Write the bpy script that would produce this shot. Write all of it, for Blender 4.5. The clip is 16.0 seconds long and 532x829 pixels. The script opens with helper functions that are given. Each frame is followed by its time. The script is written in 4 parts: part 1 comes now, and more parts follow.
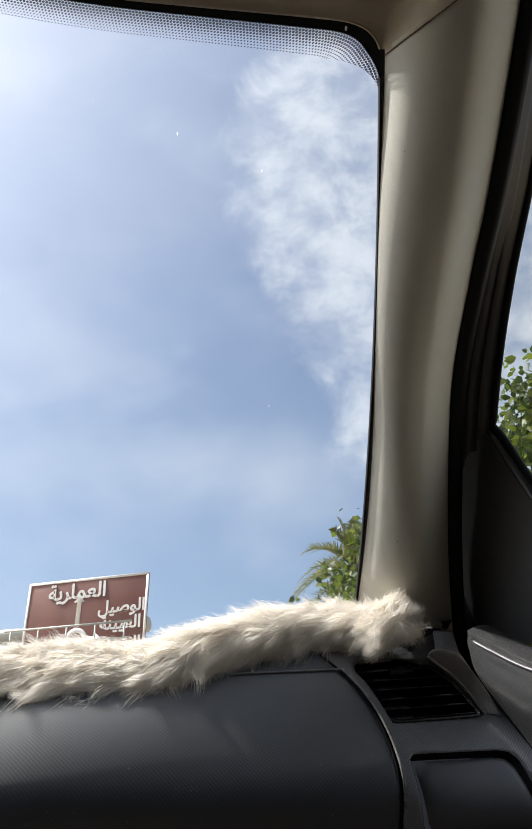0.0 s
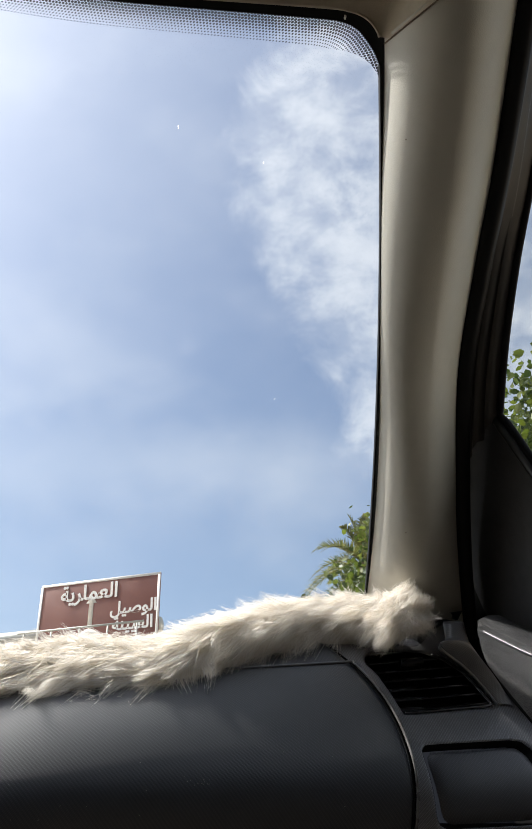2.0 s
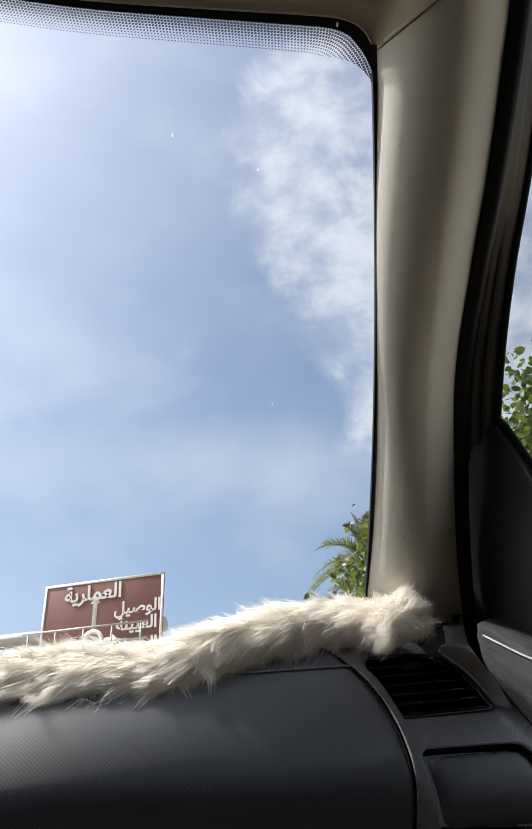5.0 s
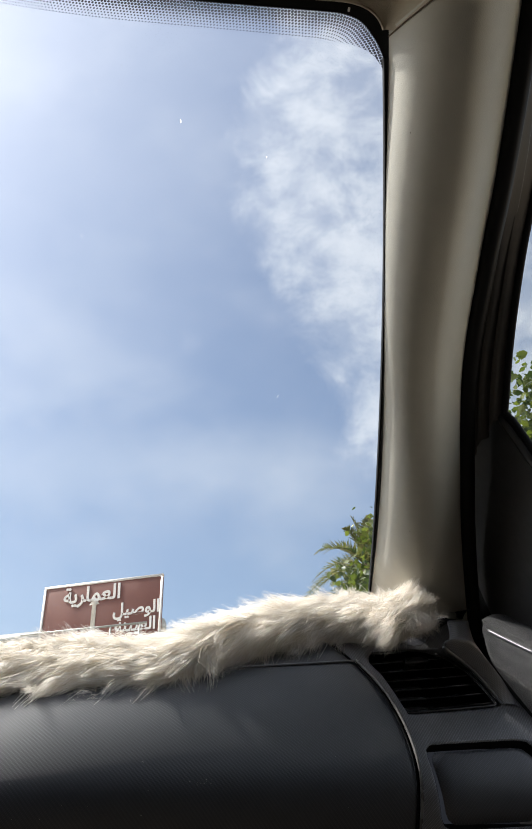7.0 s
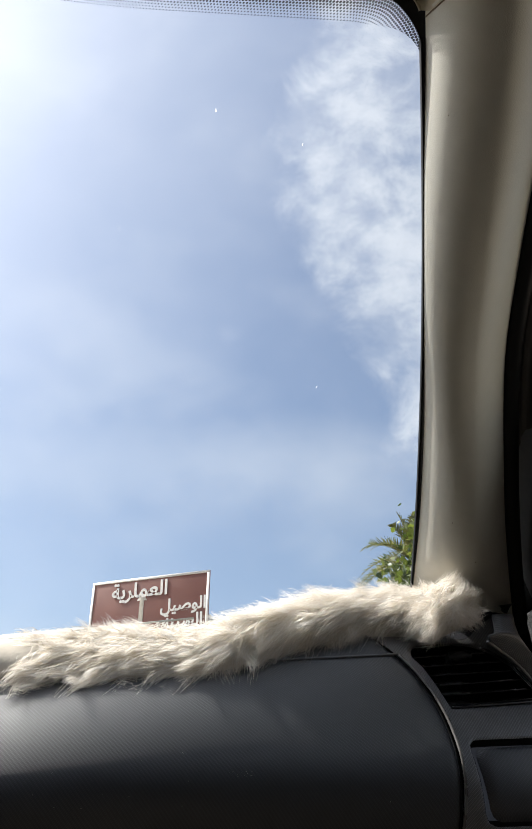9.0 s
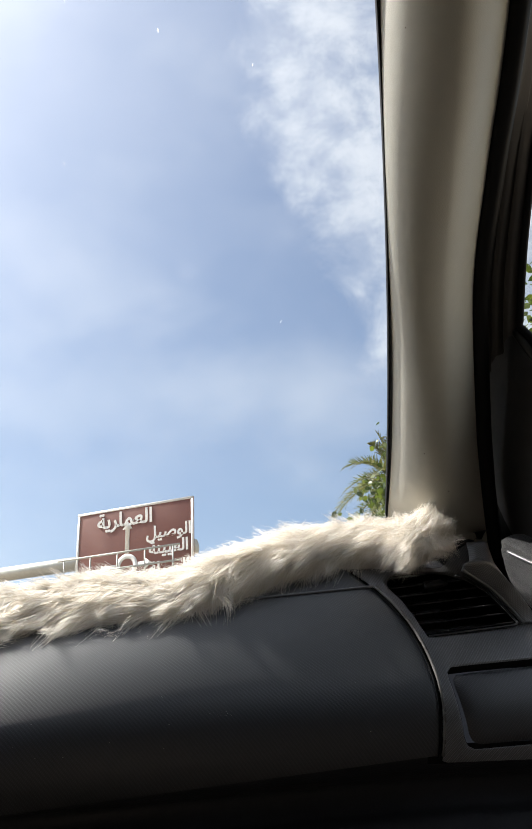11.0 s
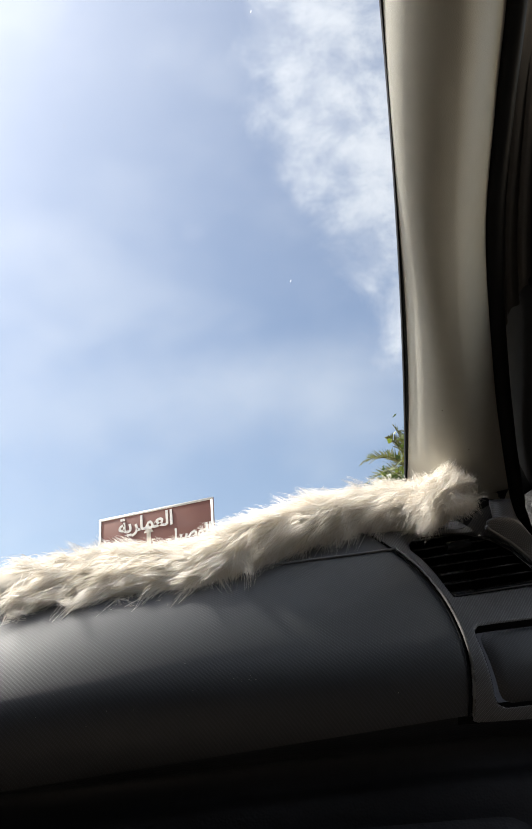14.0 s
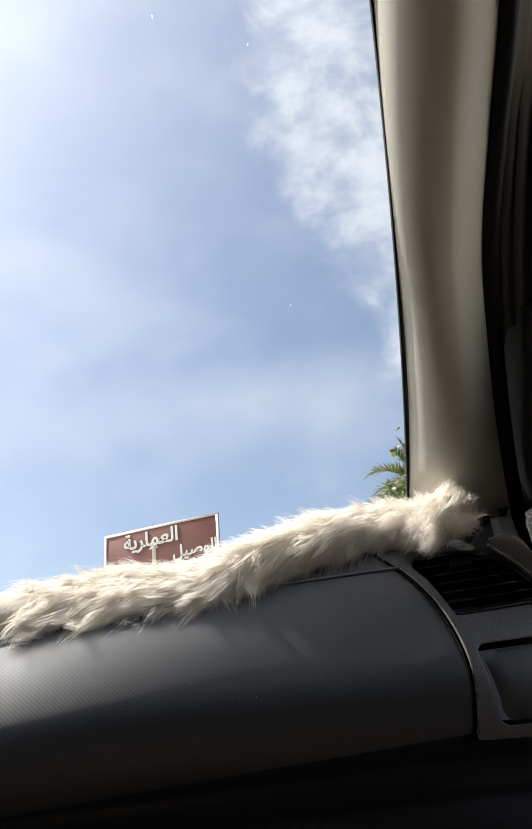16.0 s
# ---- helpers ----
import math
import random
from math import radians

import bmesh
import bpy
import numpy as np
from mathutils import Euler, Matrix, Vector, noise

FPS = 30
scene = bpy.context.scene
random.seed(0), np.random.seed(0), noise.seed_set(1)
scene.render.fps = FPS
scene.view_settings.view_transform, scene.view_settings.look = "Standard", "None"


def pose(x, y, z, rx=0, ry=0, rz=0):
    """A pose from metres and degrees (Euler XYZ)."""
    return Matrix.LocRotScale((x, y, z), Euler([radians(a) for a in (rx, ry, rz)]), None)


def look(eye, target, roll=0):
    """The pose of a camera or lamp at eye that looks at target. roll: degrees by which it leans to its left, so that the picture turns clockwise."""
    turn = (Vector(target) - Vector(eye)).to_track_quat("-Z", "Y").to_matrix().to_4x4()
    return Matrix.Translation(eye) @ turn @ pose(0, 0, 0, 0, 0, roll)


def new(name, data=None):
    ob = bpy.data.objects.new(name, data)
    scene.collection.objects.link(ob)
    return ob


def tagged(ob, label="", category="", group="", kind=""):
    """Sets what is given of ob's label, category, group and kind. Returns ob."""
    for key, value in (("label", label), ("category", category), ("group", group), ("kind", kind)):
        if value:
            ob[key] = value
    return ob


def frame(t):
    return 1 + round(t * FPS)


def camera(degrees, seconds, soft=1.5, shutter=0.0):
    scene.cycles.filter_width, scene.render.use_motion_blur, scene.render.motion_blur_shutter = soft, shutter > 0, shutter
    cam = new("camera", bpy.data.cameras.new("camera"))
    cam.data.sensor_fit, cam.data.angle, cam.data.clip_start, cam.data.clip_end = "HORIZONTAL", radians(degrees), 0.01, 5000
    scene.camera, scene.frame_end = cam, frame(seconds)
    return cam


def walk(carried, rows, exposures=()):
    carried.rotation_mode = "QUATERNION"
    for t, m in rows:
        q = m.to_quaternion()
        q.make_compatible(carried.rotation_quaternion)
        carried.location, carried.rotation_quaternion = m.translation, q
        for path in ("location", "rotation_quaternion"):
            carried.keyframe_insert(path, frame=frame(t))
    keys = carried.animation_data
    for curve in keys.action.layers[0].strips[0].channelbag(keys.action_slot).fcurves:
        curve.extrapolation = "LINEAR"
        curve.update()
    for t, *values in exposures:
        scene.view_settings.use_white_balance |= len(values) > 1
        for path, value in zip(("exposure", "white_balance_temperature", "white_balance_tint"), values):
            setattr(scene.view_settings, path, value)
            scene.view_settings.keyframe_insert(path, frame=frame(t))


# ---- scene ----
cam = camera(35.0, 16.0)
ROWS = [
    (0, 0.0000, 0.0000, 0.9500, 119.50, -0.00, -12.00),
    (0.5, 0.0009, -0.0046, 0.9463, 120.15, -0.12, -11.73),
    (1, 0.0020, 0.0003, 0.9470, 119.59, 0.18, -11.91),
    (1.5, -0.0010, 0.0012, 0.9491, 119.18, 0.72, -11.82),
    (2, 0.0031, 0.0026, 0.9453, 119.42, 0.52, -11.03),
    (2.5, 0.0061, 0.0031, 0.9484, 119.08, 0.75, -10.64),
    (3, 0.0093, 0.0100, 0.9484, 119.27, 0.43, -10.36),
    (3.5, 0.0063, 0.0086, 0.9452, 119.33, 0.56, -10.60),
    (5.8, 0.0069, -0.0049, 0.9544, 119.33, 1.03, -10.60),
    (6, 0.0049, -0.0028, 0.9547, 119.24, 0.88, -10.88),
    (6.5, 0.0090, 0.0008, 0.9421, 120.23, 0.11, -10.73),
    (7, 0.0043, 0.0097, 0.9443, 119.54, 0.41, -10.87),
    (7.5, 0.0070, 0.0006, 0.9441, 119.95, 0.48, -10.72),
    (8, 0.0071, 0.0026, 0.9443, 120.11, -0.18, -10.65),
    (8.5, 0.0030, 0.0009, 0.9501, 119.83, 0.45, -10.50),
    (9, 0.0115, 0.0159, 0.9421, 119.32, -0.74, -8.01),
    (9.2, 0.0046, 0.0195, 0.9396, 119.51, -0.32, -8.29),
    (11.3, 0.0290, 0.0313, 0.9655, 113.74, 2.86, -7.70),
    (11.5, 0.0312, 0.0380, 0.9604, 113.70, 3.30, -7.41),
    (12, 0.0322, 0.0396, 0.9556, 113.83, 3.88, -7.41),
    (12.5, 0.0303, 0.0412, 0.9518, 114.21, 3.75, -7.20),
    (13, 0.0285, 0.0485, 0.9437, 114.41, 3.97, -6.69),
    (13.5, 0.0286, 0.0518, 0.9411, 114.25, 4.82, -6.50),
    (14, 0.0287, 0.0534, 0.9373, 114.23, 3.91, -6.24),
    (14.5, 0.0256, 0.0505, 0.9369, 114.41, 4.29, -6.22),
    (15, 0.0223, 0.0430, 0.9409, 114.88, 4.27, -6.85),
    (15.5, 0.0213, 0.0417, 0.9357, 115.33, 4.75, -6.16),
    (16, 0.0293, 0.0409, 0.9396, 115.24, 4.49, -5.68),
]
walk(cam, [(t, pose(*place)) for t, *place in ROWS], exposures=[(0, 0.7, 6500, 10), (9.2, 0.7, 6500, 10), (11.3, 0.80, 6590, 10), (16, 0.82, 6680, 10)])

# ---- world, sun, exposure ----
scene.view_settings.exposure = 0.7
SUN_DIR = Vector((-0.62, 0.235, 0.748)).normalized()


def nodes_of(tree):
    tree.nodes.clear()
    return tree.nodes, tree.links


class Net:
    """Short-hand for building node trees."""

    def __init__(self, tree):
        self.nodes, self.links = nodes_of(tree)

    def add(self, kind, *inputs, **settings):
        n = self.nodes.new(kind)
        for key, value in settings.items():
            if key == "operation":
                n.operation = value
            elif key == "data_type":
                n.data_type = value
            elif key == "blend_type":
                n.blend_type = value
            elif key == "feature":
                n.feature = value
            elif key == "interpolation":
                n.interpolation_type = value
            elif key == "sky":
                n.sky_type = value
            elif key == "bands":
                n.bands_direction = value
        for i, value in enumerate(inputs):
            self.put(n, i, value)
        return n

    def put(self, n, i, value):
        if value is None:
            return
        if isinstance(value, bpy.types.NodeSocket):
            self.links.new(value, n.inputs[i])
        elif isinstance(value, bpy.types.Node):
            self.links.new(value.outputs[0], n.inputs[i])
        else:
            n.inputs[i].default_value = value

    def math(self, op, a, b=None, c=None):
        return self.add("ShaderNodeMath", a, b, c, operation=op)

    def step(self, x, lo, hi, to_lo=0.0, to_hi=1.0):
        return self.add("ShaderNodeMapRange", x, lo, hi, to_lo, to_hi, interpolation="SMOOTHSTEP")

    def mix(self, f, a, b, blend="MIX"):
        n = self.add("ShaderNodeMix", data_type="RGBA", blend_type=blend)
        self.put(n, 0, f)
        self.put(n, 6, a)
        self.put(n, 7, b)
        return n.outputs[2]

    def noise(self, vec, scale, detail=4.0, rough=0.55, distort=0.0):
        n = self.add("ShaderNodeTexNoise", vec)
        n.inputs["Scale"].default_value, n.inputs["Detail"].default_value = scale, detail
        n.inputs["Roughness"].default_value, n.inputs["Distortion"].default_value = rough, distort
        return n.outputs[0]


def build_world():
    world = bpy.data.worlds.new("sky")
    world.use_nodes = True
    scene.world = world
    k = Net(world.node_tree)
    way = k.add("ShaderNodeTexCoord").outputs["Generated"]
    sky = k.add("ShaderNodeTexSky", sky="NISHITA")
    sky.sun_disc = False
    sky.sun_elevation = math.asin(SUN_DIR.z)
    sky.sun_rotation = math.atan2(SUN_DIR.x, SUN_DIR.y)
    sky.air_density, sky.dust_density, sky.ozone_density = 1.0, 1.6, 1.6

    def dot(v):
        return k.add("ShaderNodeVectorMath", way, tuple(v), operation="DOT_PRODUCT").outputs["Value"]
    # a plane of directions laid across the part of the sky ahead of the car
    turn = pose(0, 0, 0, 119.5, 0.4, -10.9).to_3x3()
    ahead = k.math("MAXIMUM", dot(-turn.col[2]), 0.05)
    u = k.math("DIVIDE", dot(turn.col[0]), ahead)
    v = k.math("DIVIDE", dot(turn.col[1]), ahead)
    flat = k.add("ShaderNodeCombineXYZ", u, v, 0.0)
    warp = k.noise(flat, 8.0, 7.0, 0.60, 0.35)
    fine = k.noise(k.add("ShaderNodeVectorMath", flat, (1.0, 1.25, 1.0), operation="MULTIPLY"), 13.0, 7.0, 0.58, 0.25)
    veil = k.noise(k.add("ShaderNodeVectorMath", flat, (0.7, 1.2, 1.0), operation="MULTIPLY"), 5.0, 4.0, 0.5, 0.2)
    wobble = k.math("SUBTRACT", warp, 0.5)
    # a broken bank of cloud whose ragged edge leans across the sky
    edge = k.math("MULTIPLY_ADD", k.math("MINIMUM", v, 0.30), -0.40, 0.088)
    edge = k.math("ADD", edge, k.step(v, 0.34, 0.46, 0.0, 0.06))
    off = k.math("ADD", k.math("SUBTRACT", u, edge), k.math("MULTIPLY", wobble, 0.24))
    floor_ = k.step(k.math("ADD", v, k.math("MULTIPLY", wobble, 0.14)), -0.085, -0.02)
    bank = k.math("MULTIPLY", k.step(off, -0.025, 0.040), floor_)
    body = k.math("MULTIPLY", bank, k.step(fine, 0.32, 0.68, 0.16, 0.64))
    # a thin level streak of haze below it
    low = k.math("ADD", k.math("ADD", v, 0.065), k.math("MULTIPLY", wobble, 0.10))
    streak = k.math("MULTIPLY", k.step(k.math("ABSOLUTE", low), 0.0, 0.075, 0.15, 0.0), k.step(u, 0.0, 0.10, 1.0, 0.3))
    thin = k.math("ADD", k.math("MULTIPLY", k.step(veil, 0.42, 0.78), 0.22), streak)
    cover = k.math("MINIMUM", k.math("ADD", body, thin), 1.0)
    blue = k.mix(1.0, sky.outputs[0], (1.075, 1.0, 0.935, 1.0), "MULTIPLY")
    glow = k.math("POWER", k.math("MAXIMUM", dot(SUN_DIR), 0.0), 5.0)
    lit = k.mix(k.math("MULTIPLY", cover, 0.9), blue, (CLOUD, CLOUD * 1.01, CLOUD * 1.03, 1.0))
    halo = k.mix(glow, (0, 0, 0, 1), (HALO, HALO, HALO * 1.02, 1.0))
    total = k.mix(1.0, lit, halo, "ADD")
    bg = k.add("ShaderNodeBackground", total, SKY)
    out = k.add("ShaderNodeOutputWorld", bg)


SKY, CLOUD, HALO = 0.106, 6.3, 6.4
build_world()
sun = new("sun", bpy.data.lights.new("sun", "SUN"))
sun.data.energy, sun.data.angle, sun.data.color = 5.0, radians(0.55), (1.0, 0.97, 0.92)
sun.matrix_world = look((0, 0, 30), Vector((0, 0, 30)) - SUN_DIR)

# ---- materials ----


def surface(name, colour, rough=0.5, metal=0.0, spec=0.5, var=0.15, var_scale=6.0, bump=0.0, bump_scale=400.0, grain=None, coords="Object", rough_var=0.1):
    """A principled surface with two scales of variation and a fine relief."""
    m = bpy.data.materials.new(name)
    m.use_nodes = True
    k = Net(m.node_tree)
    at = k.add("ShaderNodeTexCoord").outputs[coords]
    large, small = k.noise(at, var_scale, 4.0), k.noise(at, var_scale * 14, 3.0)
    shade = k.math("ADD", k.math("MULTIPLY", large, 0.65), k.math("MULTIPLY", small, 0.35))
    lo, hi = [(*(min(1, c * f) for c in colour), 1) for f in (1 - var, 1 + var)]
    b = k.add("ShaderNodeBsdfPrincipled")
    colour_ = k.mix(k.step(shade, 0.3, 0.7), lo, hi)
    height = grain(k) if grain else k.add("ShaderNodeTexVoronoi", at, None, bump_scale).outputs[0] if bump else None
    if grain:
        # hollows darkened and tips lightened: the relief's shading put into the colour
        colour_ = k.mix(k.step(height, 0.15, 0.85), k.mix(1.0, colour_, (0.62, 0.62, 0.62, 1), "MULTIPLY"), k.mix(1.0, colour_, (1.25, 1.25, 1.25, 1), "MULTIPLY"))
    k.put(b, 0, colour_)
    b.inputs["Metallic"].default_value = metal
    b.inputs["Specular IOR Level"].default_value = spec
    k.put(b, "Roughness", k.step(large, 0.3, 0.7, max(0.03, rough - rough_var), min(1.0, rough + rough_var)))
    if bump or grain:
        n = k.add("ShaderNodeBump")
        n.inputs["Strength"].default_value, n.inputs["Distance"].default_value = bump or 0.5, 0.0006
        k.put(n, "Height", height)
        k.put(b, "Normal", n.outputs[0])
    k.add("ShaderNodeOutputMaterial", b)
    return m


def twill(pitch, depth=1.0):
    """Relief of a woven-look embossed vinyl, on the surface's own metres."""
    def relief(k):
        uv = k.add("ShaderNodeTexCoord").outputs["UV"]
        s = k.add("ShaderNodeSeparateXYZ", uv)
        wander = k.math("MULTIPLY", k.math("SUBTRACT", k.noise(uv, 160.0, 2.0), 0.5), pitch * 0.22)
        x, y = k.math("ADD", s.outputs[0], wander), k.math("ADD", s.outputs[1], wander)
        a = k.math("SINE", k.math("MULTIPLY", k.math("ADD", x, y), 2 * math.pi / pitch))
        c = k.math("SINE", k.math("MULTIPLY", k.math("SUBTRACT", k.math("MULTIPLY", x, 0.62), k.math("MULTIPLY", y, 0.5)), 2 * math.pi / pitch))
        w = k.math("MULTIPLY", k.math("MULTIPLY_ADD", a, 0.5, 0.5), k.math("MULTIPLY_ADD", c, 0.5, 0.5))
        return k.math("MULTIPLY", depth, k.math("ADD", w, k.math("MULTIPLY", k.noise(uv, 900.0, 3.0), 0.35)))
    return relief


def see_through(name, tint, gloss, dust=0.0, smudge=False):
    """A thin pane: clear, with a faint mirror and a film of dust."""
    m = bpy.data.materials.new(name)
    m.use_nodes = True
    k = Net(m.node_tree)
    clear = k.add("ShaderNodeBsdfTransparent", tint)
    shine = k.add("ShaderNodeBsdfGlossy", (1, 1, 1, 1), 0.02)
    film = k.add("ShaderNodeBsdfTranslucent", (0.9, 0.88, 0.84, 1))
    at = k.add("ShaderNodeTexCoord").outputs["Object"]
    spots = k.math("MULTIPLY", k.step(k.noise(at, 9.0, 6.0, 0.65), 0.35, 0.75), dust)
    if smudge:
        # a wiped patch, and a mottled band of dried drops low on the glass
        off = k.add("ShaderNodeVectorMath", at, SMUDGE_AT, operation="DISTANCE").outputs["Value"]
        patch = k.math("MULTIPLY", k.step(k.math("ADD", off, k.math("MULTIPLY", k.noise(at, 60.0, 2.0), 0.020)), 0.014, 0.026, 1.0, 0.0), 0.022)
        height = k.add("ShaderNodeSeparateXYZ", at).outputs[2]
        band = k.math("MULTIPLY", k.step(height, 1.285, 1.305), k.step(height, 1.322, 1.345, 1.0, 0.0))
        drops = k.math("MULTIPLY", k.math("MULTIPLY", band, k.step(k.noise(at, 130.0, 3.0), 0.36, 0.60)), 0.012)
        spots = k.math("ADD", spots, k.math("ADD", patch, drops))
    one = k.add("ShaderNodeMixShader", spots, clear, film)
    fres = k.add("ShaderNodeFresnel", 1.45)
    two = k.add("ShaderNodeMixShader", k.math("MULTIPLY", fres, gloss), one, shine)
    k.add("ShaderNodeOutputMaterial", two)
    return m


def frit_material():
    """Black ceramic dots, printed on the glass, shrinking towards its clear middle (uv: metres along, 0 to 1 across)."""
    m = bpy.data.materials.new("frit_dots")
    m.use_nodes = True
    k = Net(m.node_tree)
    s = k.add("ShaderNodeSeparateXYZ", k.add("ShaderNodeTexCoord").outputs["UV"])
    p = 0.0027
    across = k.math("MULTIPLY", s.outputs[1], 0.021)

    def lattice(du, dv):
        x = k.math("SUBTRACT", k.math("FRACT", k.math("ADD", k.math("DIVIDE", s.outputs[0], p), du)), 0.5)
        y = k.math("SUBTRACT", k.math("FRACT", k.math("ADD", k.math("DIVIDE", across, p * 1.73), dv)), 0.5)
        y = k.math("MULTIPLY", y, 1.73)
        return k.math("SQRT", k.math("ADD", k.math("MULTIPLY", x, x), k.math("MULTIPLY", y, y)))
    near = k.math("MINIMUM", lattice(0.0, 0.0), lattice(0.5, 0.5))
    size = k.step(s.outputs[1], 0.0, 1.0, 0.44, 0.20)
    open_ = k.step(k.math("SUBTRACT", near, size), -0.04, 0.04)
    ink = k.add("ShaderNodeBsdfPrincipled", (0.012, 0.012, 0.014, 1))
    ink.inputs["Roughness"].default_value = 0.45
    k.add("ShaderNodeOutputMaterial", k.add("ShaderNodeMixShader", open_, ink, k.add("ShaderNodeBsdfTransparent")))
    return m


def hair_material():
    m = bpy.data.materials.new("sheepskin_hair")
    m.use_nodes = True
    k = Net(m.node_tree)
    rnd = k.add("ShaderNodeNewGeometry").outputs["Random Per Island"]
    big = k.noise(k.add("ShaderNodeTexCoord").outputs["Object"], 75.0, 3.0)
    tone = k.math("ADD", k.math("MULTIPLY", rnd, 0.55), k.math("MULTIPLY", big, 0.45))
    col = k.mix(k.step(tone, 0.2, 0.75), (0.78, 0.72, 0.62, 1), (0.98, 0.96, 0.92, 1))
    b = k.add("ShaderNodeBsdfPrincipled", col)
    b.inputs["Roughness"].default_value = 0.5
    b.inputs["Specular IOR Level"].default_value = 0.35
    t = k.add("ShaderNodeBsdfTranslucent", col)
    k.add("ShaderNodeOutputMaterial", k.add("ShaderNodeMixShader", 0.57, b, t))
    return m


def leaf_material(name, dark, light):
    m = bpy.data.materials.new(name)
    m.use_nodes = True
    k = Net(m.node_tree)
    rnd = k.add("ShaderNodeNewGeometry").outputs["Random Per Island"]
    col = k.mix(k.step(rnd, 0.1, 0.95), (*dark, 1), (*light, 1))
    b = k.add("ShaderNodeBsdfPrincipled", col)
    b.inputs["Roughness"].default_value = 0.45
    t = k.add("ShaderNodeBsdfTranslucent", k.mix(1.0, col, (1.35, 1.4, 0.7, 1), "MULTIPLY"))
    k.add("ShaderNodeOutputMaterial", k.add("ShaderNodeMixShader", 0.4, b, t))
    return m


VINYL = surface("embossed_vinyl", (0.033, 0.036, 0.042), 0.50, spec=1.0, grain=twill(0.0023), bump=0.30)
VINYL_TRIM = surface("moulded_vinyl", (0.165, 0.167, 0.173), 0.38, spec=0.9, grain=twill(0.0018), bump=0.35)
TRIM_EDGE = surface("moulded_trim_edge", (0.085, 0.086, 0.09), 0.36, spec=0.7, bump=0.35, bump_scale=620)
# lighter than the vinyl for wear and for a sun highlight put into colour
PIPING = surface("worn_highlit_piping", (0.13, 0.125, 0.115), 0.32, spec=0.7, var=0.3, var_scale=40.0)
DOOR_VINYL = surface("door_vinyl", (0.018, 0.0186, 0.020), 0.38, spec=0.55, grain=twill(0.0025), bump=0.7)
PLASTIC = surface("black_plastic", (0.045, 0.040, 0.036), 0.45, spec=0.3, bump=0.12, bump_scale=900)
PLASTIC_SHINY = surface("smooth_black_plastic", (0.02, 0.02, 0.022), 0.25, bump=0.03, bump_scale=900)
SLAT = surface("vent_plastic", (0.030, 0.030, 0.032), 0.30, spec=0.6, bump=0.03, bump_scale=900)
PEBBLE = surface("pebbled_plastic", (0.024, 0.025, 0.030), 0.5, spec=0.3, bump=0.5, bump_scale=420)
SAIL = surface("matt_black_plastic", (0.07, 0.07, 0.074), 0.6, spec=0.25, bump=0.1, bump_scale=900)
RUBBER = surface("black_rubber", (0.006, 0.006, 0.0065), 0.6, spec=0.2, bump=0.08, bump_scale=700)
TAN = surface("tan_plastic", (0.59, 0.572, 0.50), 0.5, spec=0.4, var=0.04, bump=0.22, bump_scale=1100)
CLOTH = surface("headliner_cloth", (0.56, 0.50, 0.40), 0.9, spec=0.1, var=0.08, bump=0.5, bump_scale=1300)
# near-black colour that stands in for shade inside gaps and recesses
VOID = surface("recess_shade", (0.004, 0.004, 0.004), 0.8, spec=0.2)
GREY_CARPET = surface("dark_brown_carpet", (0.10, 0.085, 0.07), 0.95, bump=0.6, bump_scale=600)
SMUDGE_AT = (0.062, 0.678, 1.4)
GLASS = see_through("windscreen_glass", (0.93, 0.96, 0.965, 1), 0.015, 0.025, True)
SIDE_GLASS = see_through("side_glass", (0.90, 0.93, 0.92, 1), 0.06, 0.03)
FRIT = frit_material()
HAIR = hair_material()
HIDE = surface("sheepskin_hide", (0.62, 0.56, 0.46), 0.9, bump=0.4, bump_scale=300)
LEAF = leaf_material("green_leaves", (0.040, 0.066, 0.020), (0.135, 0.165, 0.042))
PALM_LEAF = leaf_material("palm_fronds", (0.07, 0.085, 0.035), (0.19, 0.18, 0.085))
BARK = surface("grey_brown_bark", (0.16, 0.12, 0.085), 0.9, bump=0.8, bump_scale=40)
STEEL = surface("galvanised_steel", (0.42, 0.42, 0.38), 0.5, metal=0.35, var=0.15, bump=0.1)
SIGN_BROWN = surface("brown_sign_sheet", (0.17, 0.058, 0.038), 0.45, var=0.12, var_scale=0.8)
SIGN_WHITE = surface("white_sign_sheet", (0.78, 0.76, 0.72), 0.45, var=0.06)
SAND = surface("dry_sandy_ground", (0.38, 0.30, 0.21), 0.95, var=0.2, var_scale=0.3, bump=0.5, bump_scale=20)
ASPHALT = surface("worn_asphalt", (0.055, 0.054, 0.052), 0.85, var=0.2, var_scale=0.7, bump=0.6, bump_scale=90)
FLECK = surface("pale_dirt", (0.75, 0.73, 0.68), 0.8)
CHIP = see_through("backlit_glass_chips", (1, 1, 1, 1), 0.0, 0.9)

# ---- mesh helpers ----


def world_of(ob):
    own = ob.matrix_parent_inverse @ ob.matrix_basis
    return world_of(ob.parent) @ own if ob.parent else ob.matrix_basis.copy()


def hold(ob, parent):
    """Parents ob and leaves it where it stands."""
    ob.parent = parent
    ob.matrix_parent_inverse = world_of(parent).inverted()
    return ob


def part(name, bm, material, parent=None, label=""):
    """Links a bmesh as one mesh object, under a thing or a part."""
    me = bpy.data.meshes.new(name)
    bmesh.ops.recalc_face_normals(bm, faces=bm.faces)
    bm.to_mesh(me)
    bm.free()
    me.materials.append(material)
    for p in me.polygons:
        p.use_smooth = True
    ob = new(name, me)
    if parent:
        hold(ob, parent)
    if label:
        ob["label"] = label
    return ob


def thicken(ob, depth, offset=-1.0):
    mod = ob.modifiers.new("thickness", "SOLIDIFY")
    mod.thickness, mod.offset = depth, offset
    return ob


